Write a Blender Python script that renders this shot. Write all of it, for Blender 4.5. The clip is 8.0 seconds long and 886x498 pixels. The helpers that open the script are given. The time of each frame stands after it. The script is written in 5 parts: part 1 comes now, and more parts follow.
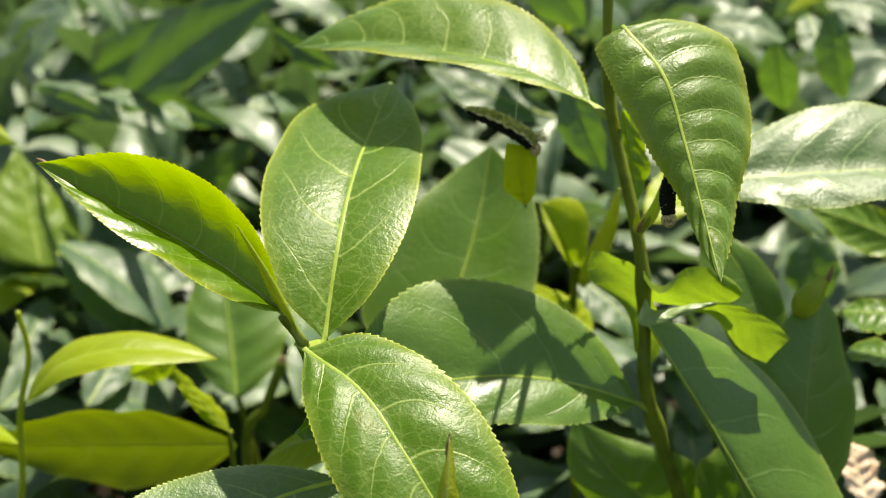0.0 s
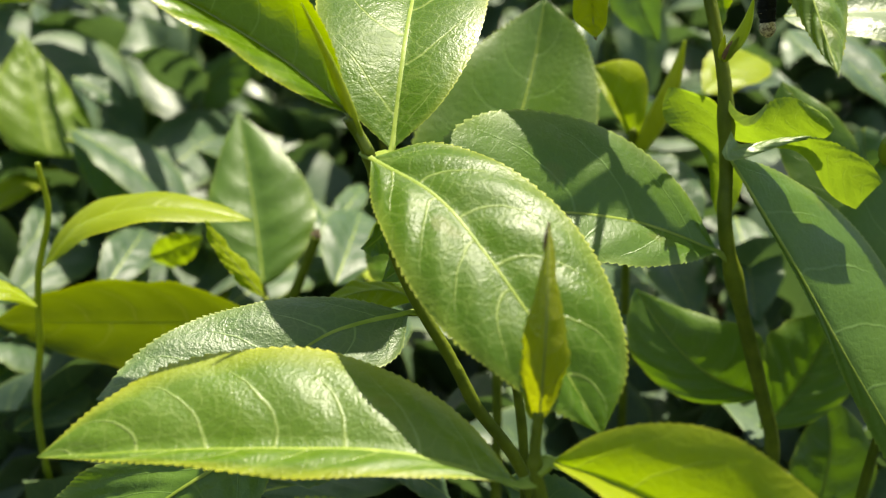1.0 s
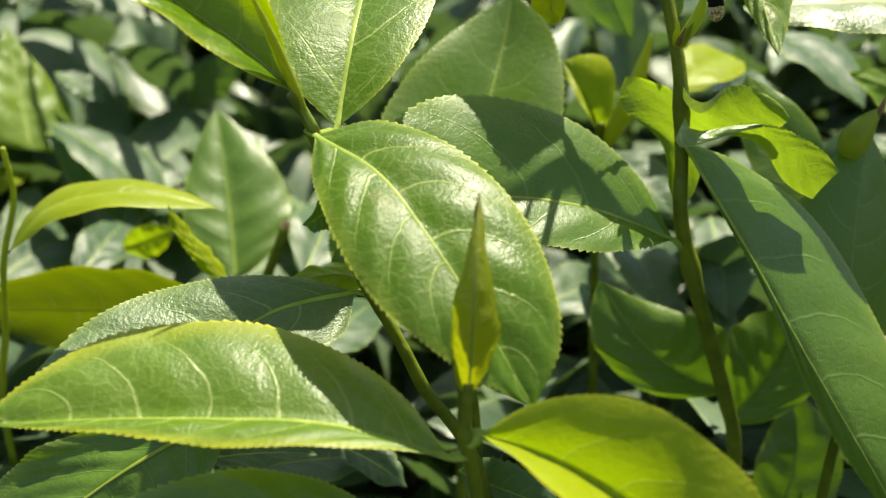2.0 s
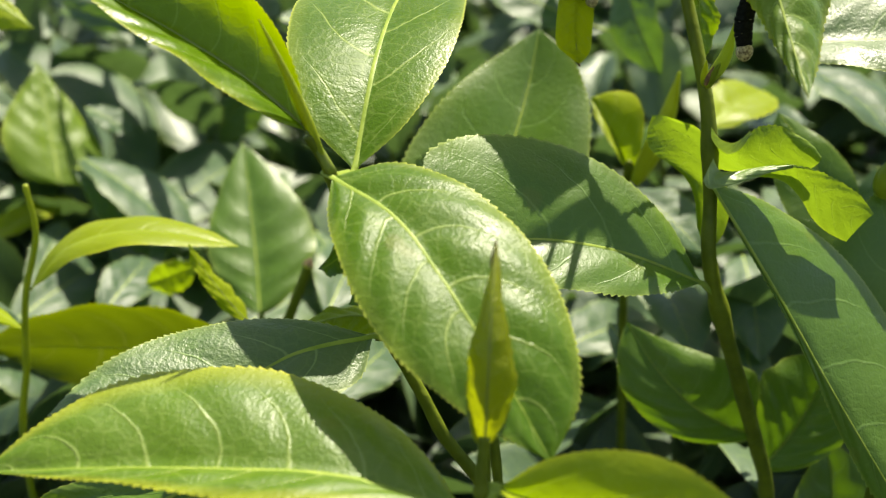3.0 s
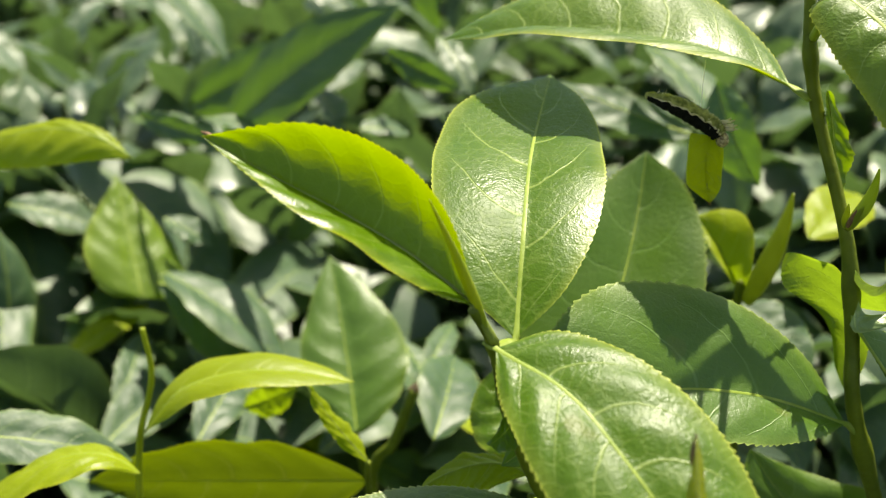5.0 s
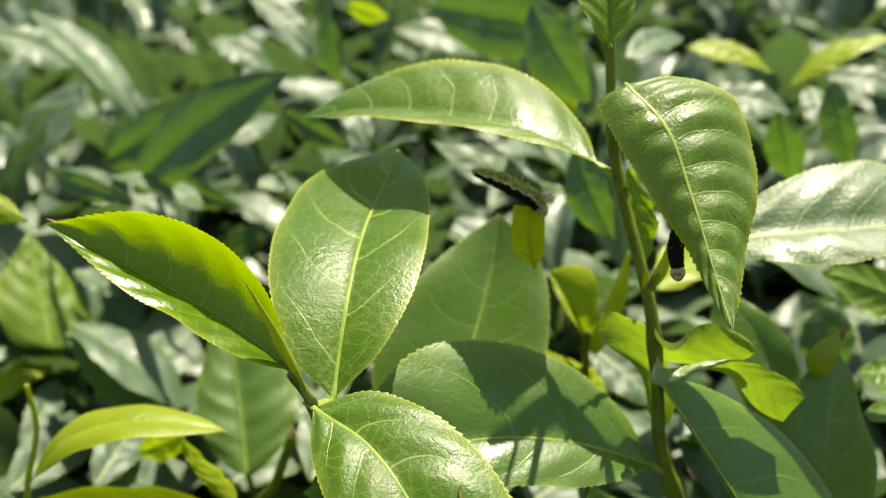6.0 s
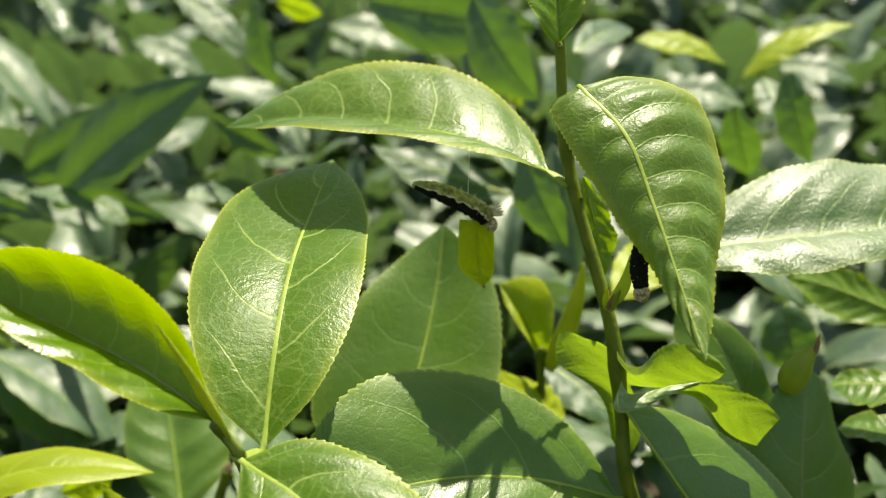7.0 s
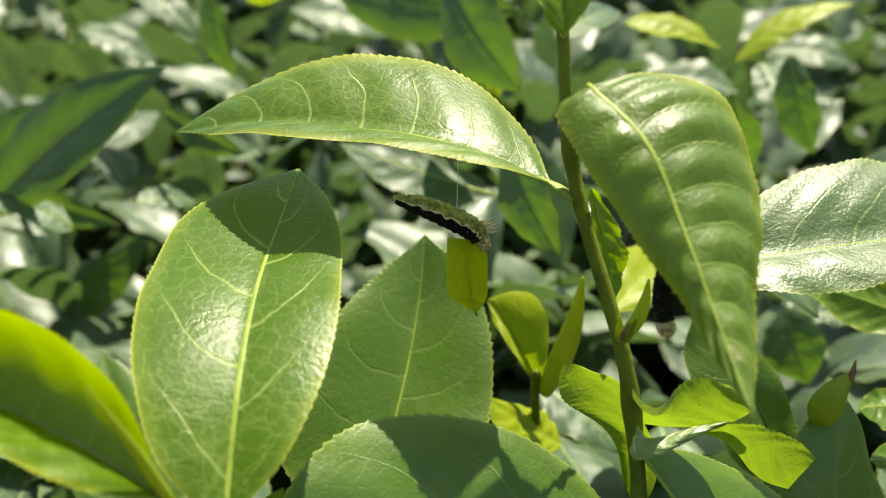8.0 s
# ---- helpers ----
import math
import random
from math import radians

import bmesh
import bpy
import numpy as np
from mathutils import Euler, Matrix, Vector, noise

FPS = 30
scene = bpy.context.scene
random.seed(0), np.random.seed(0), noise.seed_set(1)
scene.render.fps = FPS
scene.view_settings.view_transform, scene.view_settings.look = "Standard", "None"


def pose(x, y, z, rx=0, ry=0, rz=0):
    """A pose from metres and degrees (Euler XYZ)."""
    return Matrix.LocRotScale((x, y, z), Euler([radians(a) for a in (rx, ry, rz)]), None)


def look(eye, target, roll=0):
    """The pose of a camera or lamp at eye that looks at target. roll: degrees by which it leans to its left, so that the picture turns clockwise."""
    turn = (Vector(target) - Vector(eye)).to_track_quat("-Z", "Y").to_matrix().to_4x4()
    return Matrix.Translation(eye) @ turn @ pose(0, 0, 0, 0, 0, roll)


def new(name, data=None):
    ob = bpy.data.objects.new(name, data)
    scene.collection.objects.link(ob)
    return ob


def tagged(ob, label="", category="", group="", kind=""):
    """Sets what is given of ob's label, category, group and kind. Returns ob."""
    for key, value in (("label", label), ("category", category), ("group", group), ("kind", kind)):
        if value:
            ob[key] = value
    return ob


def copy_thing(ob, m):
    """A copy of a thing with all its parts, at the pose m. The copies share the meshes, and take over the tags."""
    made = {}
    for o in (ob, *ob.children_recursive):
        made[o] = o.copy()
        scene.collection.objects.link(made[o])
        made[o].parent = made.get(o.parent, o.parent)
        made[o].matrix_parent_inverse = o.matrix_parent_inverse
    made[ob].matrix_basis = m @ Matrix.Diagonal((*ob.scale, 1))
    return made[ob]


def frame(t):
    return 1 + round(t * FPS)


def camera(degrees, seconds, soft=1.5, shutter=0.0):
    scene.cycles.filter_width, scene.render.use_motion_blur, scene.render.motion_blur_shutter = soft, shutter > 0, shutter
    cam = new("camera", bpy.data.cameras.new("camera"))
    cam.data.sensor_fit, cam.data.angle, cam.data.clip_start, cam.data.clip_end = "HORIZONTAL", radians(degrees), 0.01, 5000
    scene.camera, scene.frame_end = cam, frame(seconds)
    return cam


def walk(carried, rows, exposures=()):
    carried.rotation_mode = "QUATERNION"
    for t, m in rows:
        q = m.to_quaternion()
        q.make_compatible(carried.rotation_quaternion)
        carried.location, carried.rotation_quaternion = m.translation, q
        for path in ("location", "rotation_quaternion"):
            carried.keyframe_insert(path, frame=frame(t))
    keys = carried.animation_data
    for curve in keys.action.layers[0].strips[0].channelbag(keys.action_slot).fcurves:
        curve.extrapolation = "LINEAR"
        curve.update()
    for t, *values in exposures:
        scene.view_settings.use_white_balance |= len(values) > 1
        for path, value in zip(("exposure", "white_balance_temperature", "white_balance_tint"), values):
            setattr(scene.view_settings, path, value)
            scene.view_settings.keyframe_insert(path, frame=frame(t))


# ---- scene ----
cam = camera(44.31, 8.0, soft=1.15)
PATH = [
    (0, (0.01175, 0.02577, 1.00286), (-0.00821, 0.50142, 0.85001), -0.38),
    (0.2, (0.00833, 0.03002, 0.99402), (-0.00906, 0.50464, 0.83773), -0.18),
    (0.5, (-0.00351, 0.03511, 0.98111), (-0.01874, 0.50967, 0.82441), 0.04),
    (0.7, (-0.00952, 0.03396, 0.97500), (-0.02316, 0.50755, 0.81521), 0.09),
    (1, (-0.00877, 0.03647, 0.95894), (-0.02195, 0.51003, 0.79904), 0.20),
    (1.5, (-0.00075, 0.03293, 0.95068), (-0.01438, 0.50741, 0.79357), 0.49),
    (3, (0.00882, 0.04014, 0.95288), (-0.02642, 0.51893, 0.81315), 0.39),
    (3.5, (-0.00732, 0.04389, 0.95022), (-0.04842, 0.52405, 0.81699), 0.04),
    (4, (-0.03665, 0.04747, 0.96320), (-0.07996, 0.52890, 0.83535), -0.47),
    (4.2, (-0.04430, 0.05136, 0.96627), (-0.08813, 0.53303, 0.83948), -0.80),
    (5.5, (-0.00063, 0.03606, 0.98532), (-0.03513, 0.52157, 0.87090), -1.34),
    (6, (0.01273, 0.02370, 0.99343), (-0.01278, 0.51084, 0.88369), -1.49),
    (6.5, (0.00780, 0.03128, 0.99827), (-0.00555, 0.51869, 0.88759), -2.14),
    (7, (0.01347, 0.05109, 0.99463), (0.01184, 0.53785, 0.88032), -2.56),
    (7.5, (0.01433, 0.07548, 0.99180), (0.02260, 0.56079, 0.87180), -2.88),
    (8, (0.00899, 0.08905, 0.99590), (0.02353, 0.57311, 0.87152), -3.04),
]
walk(cam, [(t, look(eye, target, roll)) for t, eye, target, roll in PATH], exposures=[(0, 1.33, 7650, 5), (8, 1.33, 7650, 5)])

# ---- lens: a small aperture's depth of field ----
cam.data.dof.use_dof = True
cam.data.dof.focus_distance = 0.245
cam.data.dof.aperture_fstop = 13.0

# ---- daylight ----
SUN = Vector((0.26, 0.26, 1.0)).normalized()
world = bpy.data.worlds.new("sky")
scene.world = world
world.use_nodes = True
sky = world.node_tree.nodes.new("ShaderNodeTexSky")
sky.sky_type, sky.sun_disc = "NISHITA", False
sky.air_density, sky.dust_density, sky.ozone_density = 1.0, 1.2, 0.8
sky.sun_elevation = math.asin(SUN.z)
sky.sun_rotation = math.atan2(SUN.x, SUN.y)
world.node_tree.links.new(sky.outputs[0], world.node_tree.nodes["Background"].inputs[0])
world.node_tree.nodes["Background"].inputs[1].default_value = 0.088
sun = new("sun", bpy.data.lights.new("sun", "SUN"))
sun.data.energy, sun.data.angle, sun.data.color = 5.0, radians(0.6), (1.0, 0.965, 0.90)
sun.matrix_world = look(SUN * 10, (0, 0, 0))


# ---- materials ----
class Nodes:
    """A small writer of node trees."""

    def __init__(self, name):
        self.mat = bpy.data.materials.new(name)
        self.mat.use_nodes = True
        self.tree = self.mat.node_tree
        self.bsdf = self.tree.nodes["Principled BSDF"]
        self.out = self.tree.nodes["Material Output"]

    def add(self, kind, *values, **settings):
        node = self.tree.nodes.new(kind)
        for key, value in settings.items():
            setattr(node, key, value)
        for n, value in enumerate(values):
            self.put(node, n, value)
        return node

    def put(self, node, slot, value):
        if value is None:
            return
        if isinstance(value, bpy.types.NodeSocket):
            self.tree.links.new(value, node.inputs[slot])
        else:
            node.inputs[slot].default_value = value

    def math(self, operation, *values):
        return self.add("ShaderNodeMath", *values, operation=operation).outputs[0]

    def mix(self, factor, a, b):
        node = self.add("ShaderNodeMix", data_type="RGBA")
        self.put(node, 0, factor)
        self.put(node, 6, a)
        self.put(node, 7, b)
        return node.outputs[2]

    def ramp(self, value, low, high, to_low=0.0, to_high=1.0):
        return self.add("ShaderNodeMapRange", value, low, high, to_low, to_high).outputs[0]

    def noise(self, vector, scale, detail=3.0, rough=0.55):
        return self.add("ShaderNodeTexNoise", vector, None, scale, detail, rough).outputs[0]


def rgb(r, g, b):
    return (r, g, b, 1.0)


def leaf_material(name, dark, light, vein, rim, glow, through_part=0.35, rough=0.32, fine=True, spread=0.0, grain_size=0.38, gloss=0.5, edge_glow=0.22):
    """A tea leaf: waxy skin, sunken veins, puckered blade, pale toothed rim with a painted glow inside it, light that
    shines through.
    """
    n = Nodes(name)
    place = n.add("ShaderNodeTexCoord")
    uv = n.add("ShaderNodeSeparateXYZ", place.outputs["UV"])
    solid = place.outputs["Object"]
    wobble = n.noise(solid, 75.0, 2.0)
    along = n.math("ADD", uv.outputs[0], n.math("MULTIPLY", n.math("SUBTRACT", wobble, 0.5), 0.06))
    side = n.math("SUBTRACT", n.math("MULTIPLY", uv.outputs[1], 2.0), 1.0)
    across = n.math("ABSOLUTE", side)
    shift = n.math("MULTIPLY", n.math("GREATER_THAN", side, 0.0), 0.45)
    bend = n.math("MULTIPLY", n.math("POWER", across, 1.7), 1.35)
    wave = n.math("FRACT", n.math("ADD", n.math("SUBTRACT", n.math("MULTIPLY", along, 5.6), bend), shift))
    off = n.math("ABSOLUTE", n.math("SUBTRACT", wave, 0.5))
    lateral = n.math("MULTIPLY", n.ramp(off, n.ramp(across, 0.0, 0.8, 0.042, 0.020), 0.008), n.ramp(across, 0.90, 0.62, 0.0, 1.0))
    lateral = n.math("MULTIPLY", lateral, n.ramp(uv.outputs[0], 0.02, 0.1))
    mottling = n.noise(solid, 22.0, 4.0)
    grain = n.noise(solid, 420.0, 3.0)
    net_at = n.add("ShaderNodeVectorMath", solid, (1.0, 1.0, 1.0), operation="MULTIPLY").outputs[0]
    net = n.add("ShaderNodeTexVoronoi", net_at, None, 260.0, feature="DISTANCE_TO_EDGE").outputs[0]
    net = n.ramp(net, 0.09, 0.0)
    tone = n.ramp(mottling, 0.3, 0.7)
    if spread:
        chance = n.add("ShaderNodeObjectInfo").outputs["Random"] if not fine else None
        island = n.add("ShaderNodeNewGeometry").outputs["Random Per Island"]
        chance = n.math("FRACT", n.math("ADD", n.math("MULTIPLY", chance, 7.0), island)) if chance is not None else island
        tone = n.ramp(n.math("ADD", tone, n.math("MULTIPLY", chance, spread)), 0.15, 1.0 + spread * 0.85)
    colour = n.mix(tone, rgb(*dark), rgb(*light))
    colour = n.mix(n.math("MULTIPLY", lateral, 0.68), colour, rgb(*vein))
    colour = n.mix(n.math("MULTIPLY", net, n.ramp(mottling, 0.35, 0.6, 0.05, 0.24)), colour, rgb(*vein))
    colour = n.mix(n.ramp(n.noise(solid, 700.0, 3.0, 0.7), 0.42, 0.70, 0.0, 0.22), colour, rgb(*light))
    spots = n.ramp(n.noise(solid, 90.0, 1.0), 0.73, 0.78)
    colour = n.mix(n.math("MULTIPLY", spots, 0.25), colour, rgb(0.16, 0.13, 0.03))
    # broad band: backlight through the thin edge, painted into the base colour
    margin = n.ramp(n.math("ADD", across, n.math("MULTIPLY", n.math("SUBTRACT", mottling, 0.5), 0.2)), 0.80 - (edge_glow - 0.22) * 0.45, 1.0, 0.0, edge_glow)
    # narrow band: the pale rim itself
    margin = n.math("MAXIMUM", margin, n.math("MULTIPLY", n.ramp(across, 0.965, 0.995), 0.85))
    colour = n.mix(margin, colour, rgb(*rim))
    pucker = n.math("COSINE", n.math("MULTIPLY", wave, 6.2832))
    pucker = n.math("MULTIPLY", pucker, n.ramp(across, 0.0, 0.25, 0.2, 1.0))
    height = n.math("ADD", n.math("MULTIPLY", pucker, -0.10), n.math("MULTIPLY", lateral, -0.14))
    height = n.math("ADD", height, n.math("MULTIPLY", net, -0.045))
    height = n.math("ADD", height, n.math("ADD", n.math("MULTIPLY", n.noise(solid, 140.0, 2.0), 0.26), n.math("ADD", n.math("MULTIPLY", n.noise(solid, 560.0, 2.0), grain_size), n.math("ADD", n.math("MULTIPLY", n.noise(solid, 1150.0, 1.0), grain_size), n.math("MULTIPLY", n.noise(solid, 2600.0, 1.0), grain_size * 0.6)))))
    height = n.math("ADD", height, n.math("MULTIPLY", grain, 0.12))
    bump = n.add("ShaderNodeBump")
    n.put(bump, "Strength", 0.6)
    n.put(bump, "Distance", 0.0008)
    n.put(bump, "Height", height)
    b = n.bsdf
    n.put(b, "Base Color", colour)
    n.put(b, "Roughness", n.ramp(n.noise(solid, 60.0, 3.0), 0.3, 0.7, rough - 0.10, rough + 0.14))
    n.put(b, "Specular IOR Level", gloss)
    n.put(b, "Normal", bump.outputs[0])
    lit = n.mix(n.math("MULTIPLY", lateral, 0.3), rgb(*glow), rgb(*vein))
    lit = n.mix(margin, lit, rgb(max(glow[0], rim[0]), max(glow[1], rim[1]) * 1.1, glow[2]))
    shine = n.add("ShaderNodeBsdfTranslucent", lit, bump.outputs[0])
    both = n.add("ShaderNodeMixShader", through_part, b.outputs[0], shine.outputs[0])
    n.tree.links.new(both.outputs[0], n.out.inputs[0])
    return n.mat


def plain_material(name, a, b, scale=120.0, rough=0.5, bump_size=0.0006, glow=None, amount=0.25, gloss=0.5):
    n = Nodes(name)
    solid = n.add("ShaderNodeTexCoord").outputs["Object"]
    big = n.noise(solid, scale, 4.0)
    n.put(n.bsdf, "Base Color", n.mix(n.ramp(big, 0.35, 0.65), rgb(*a), rgb(*b)))
    n.put(n.bsdf, "Roughness", n.ramp(n.noise(solid, scale * 2.3), 0.3, 0.7, rough - 0.08, rough + 0.1))
    n.put(n.bsdf, "Specular IOR Level", gloss)
    bump = n.add("ShaderNodeBump")
    n.put(bump, "Strength", 0.5)
    n.put(bump, "Distance", bump_size)
    n.put(bump, "Height", n.noise(solid, scale * 4.0, 4.0))
    n.put(n.bsdf, "Normal", bump.outputs[0])
    if glow:
        shine = n.add("ShaderNodeBsdfTranslucent", rgb(*glow))
        both = n.add("ShaderNodeMixShader", amount, n.bsdf.outputs[0], shine.outputs[0])
        n.tree.links.new(both.outputs[0], n.out.inputs[0])
    return n.mat


VEIN, RIM = (0.30, 0.38, 0.10), (0.40, 0.44, 0.07)
MATURE = leaf_material("mature_leaf", (0.047, 0.102, 0.008), (0.078, 0.154, 0.013), (0.13, 0.22, 0.05), (0.25, 0.32, 0.06), (0.13, 0.26, 0.006), 0.30, 0.42, gloss=0.58, grain_size=0.16)
WAXY = leaf_material("waxy_leaf", (0.045, 0.085, 0.024), (0.070, 0.125, 0.034), (0.20, 0.29, 0.09), (0.28, 0.33, 0.08), (0.14, 0.25, 0.012), 0.22, 0.44, grain_size=0.34, gloss=0.62)
GREEN = leaf_material("green_leaf", (0.040, 0.092, 0.004), (0.070, 0.140, 0.007), VEIN, RIM, (0.25, 0.40, 0.008), 0.36, 0.38, gloss=0.34, grain_size=0.20)
YOUNG = leaf_material("young_leaf", (0.180, 0.235, 0.006), (0.255, 0.315, 0.010), (0.34, 0.40, 0.06), (0.46, 0.48, 0.04), (0.32, 0.46, 0.012), 0.44, 0.40, gloss=0.28, grain_size=0.22)
SPRING = leaf_material("spring_leaf", (0.050, 0.110, 0.004), (0.085, 0.160, 0.006), (0.22, 0.32, 0.05), (0.46, 0.48, 0.04), (0.27, 0.40, 0.004), 0.42, 0.30, gloss=0.35, grain_size=0.12, edge_glow=0.25)
BUSH = leaf_material("bush_leaf", (0.022, 0.046, 0.030), (0.082, 0.130, 0.066), (0.15, 0.22, 0.07), (0.18, 0.24, 0.06), (0.12, 0.22, 0.05), 0.20, 0.44, fine=False, spread=0.9, grain_size=0.10, gloss=0.5)
SATIN = leaf_material("satin_leaf", (0.046, 0.098, 0.005), (0.078, 0.146, 0.009), VEIN, (0.46, 0.46, 0.04), (0.32, 0.42, 0.008), 0.36, 0.42, gloss=0.46, grain_size=0.20, edge_glow=0.28)
GOLDEN = leaf_material("golden_leaf", (0.058, 0.122, 0.006), (0.095, 0.176, 0.010), VEIN, (0.48, 0.47, 0.03), (0.38, 0.45, 0.006), 0.38, 0.38, gloss=0.6, grain_size=0.22, edge_glow=0.45)
TENDER = leaf_material("tender_leaf", (0.085, 0.150, 0.010), (0.130, 0.210, 0.014), (0.24, 0.33, 0.05), (0.36, 0.42, 0.05), (0.25, 0.38, 0.018), 0.42, 0.38, gloss=0.4, grain_size=0.2)
LIP = leaf_material("pale_leaf_underside", (0.10, 0.16, 0.05), (0.15, 0.22, 0.07), (0.22, 0.30, 0.10), (0.36, 0.42, 0.12), (0.20, 0.30, 0.03), 0.25, 0.40, gloss=0.6, grain_size=0.12)
BROAD = leaf_material("older_leaf", (0.032, 0.066, 0.034), (0.066, 0.118, 0.056), (0.15, 0.22, 0.07), (0.20, 0.27, 0.06), (0.13, 0.26, 0.016), 0.30, 0.46, gloss=0.36, grain_size=0.12)
OLIVE = leaf_material("olive_leaf", (0.045, 0.085, 0.006), (0.070, 0.120, 0.009), (0.14, 0.17, 0.03), (0.30, 0.32, 0.04), (0.115, 0.160, 0.003), 0.36, 0.40, gloss=0.4, grain_size=0.2)
RIB = plain_material("midrib", (0.19, 0.27, 0.035), (0.27, 0.34, 0.06), 200.0, 0.45, 0.0002, (0.4, 0.5, 0.05), 0.2, gloss=0.22)
RIB_DARK = plain_material("dark_midrib", (0.10, 0.14, 0.025), (0.16, 0.20, 0.03), 200.0, 0.40, 0.0002)
STEM = plain_material("green_stem", (0.075, 0.105, 0.008), (0.135, 0.170, 0.014), 160.0, 0.50, 0.0006, (0.25, 0.33, 0.02), 0.15, gloss=0.22)
BARK = plain_material("twig_bark", (0.07, 0.045, 0.022), (0.16, 0.12, 0.06), 160.0, 0.75, 0.0015)
BUD = plain_material("young_bud", (0.20, 0.27, 0.02), (0.30, 0.36, 0.03), 150.0, 0.36, 0.0006, (0.42, 0.48, 0.02), 0.42)
BROWN_TIP = plain_material("brown_tip", (0.10, 0.045, 0.02), (0.22, 0.12, 0.05), 900.0, 0.6, 0.0004)
BUD_LEAF = leaf_material("bud_leaf", (0.15, 0.185, 0.010), (0.25, 0.265, 0.014), (0.30, 0.32, 0.04), (0.30, 0.30, 0.03), (0.40, 0.46, 0.010), 0.50, 0.36)
DRY = plain_material("dry_leaf", (0.42, 0.28, 0.18), (0.62, 0.48, 0.36), 60.0, 0.7, 0.001)
SOIL = plain_material("soil", (0.045, 0.030, 0.018), (0.11, 0.075, 0.045), 9.0, 0.95, 0.02)


# ---- building tools ----
def base_at(name, at, label, category, group=""):
    """An empty thing that stands at a place."""
    ob = new(name)
    ob.location = at
    ob.empty_display_size = 0.01
    return tagged(ob, label, category, group)


def root_of(ob):
    at = Vector(ob.location)
    while ob.parent:
        ob = ob.parent
        at = at + ob.location
    return at


def part(name, data, material, parent, label=""):
    """Links mesh data, given in world metres, as one part under a thing or part."""
    if isinstance(data, bmesh.types.BMesh):
        mesh = bpy.data.meshes.new(name)
        data.to_mesh(mesh)
        data.free()
    else:
        mesh = data
    mesh.name = name
    at = root_of(parent)
    mesh.transform(Matrix.Translation(-at))
    mesh.materials.append(material)
    ob = new(name, mesh)
    ob.parent = parent
    return tagged(ob, label)


def grid_mesh(name, points, uv, wrap=False):
    """A smooth sheet from a rows x columns array of places."""
    rows, cols = points.shape[:2]
    mesh = bpy.data.meshes.new(name)
    index = np.arange(rows * cols).reshape(rows, cols)
    if wrap:
        index = np.concatenate([index, index[:, :1]], 1)
    quads = np.stack([index[:-1, :-1], index[:-1, 1:], index[1:, 1:], index[1:, :-1]], -1).reshape(-1, 4)
    mesh.from_pydata(points.reshape(-1, 3).tolist(), [], quads.tolist())
    if uv is not None:
        layer = mesh.uv_layers.new(name="UVMap")
        layer.data.foreach_set("uv", uv.reshape(-1, 2)[quads.ravel()].astype(np.float32).ravel())
    mesh.polygons.foreach_set("use_smooth", [True] * len(mesh.polygons))
    mesh.update()
    return mesh


def unit(v):
    return v / (np.linalg.norm(v, axis=-1, keepdims=True) + 1e-12)


def turn_to(vectors, a, b):
    """Turns vectors by the least turn that takes the unit vector a to each of the unit vectors b."""
    axis = np.cross(a, b)
    c = (a * b).sum(-1, keepdims=True)
    return vectors * c + np.cross(axis, vectors) + axis * (axis * vectors).sum(-1, keepdims=True) / (1 + c)


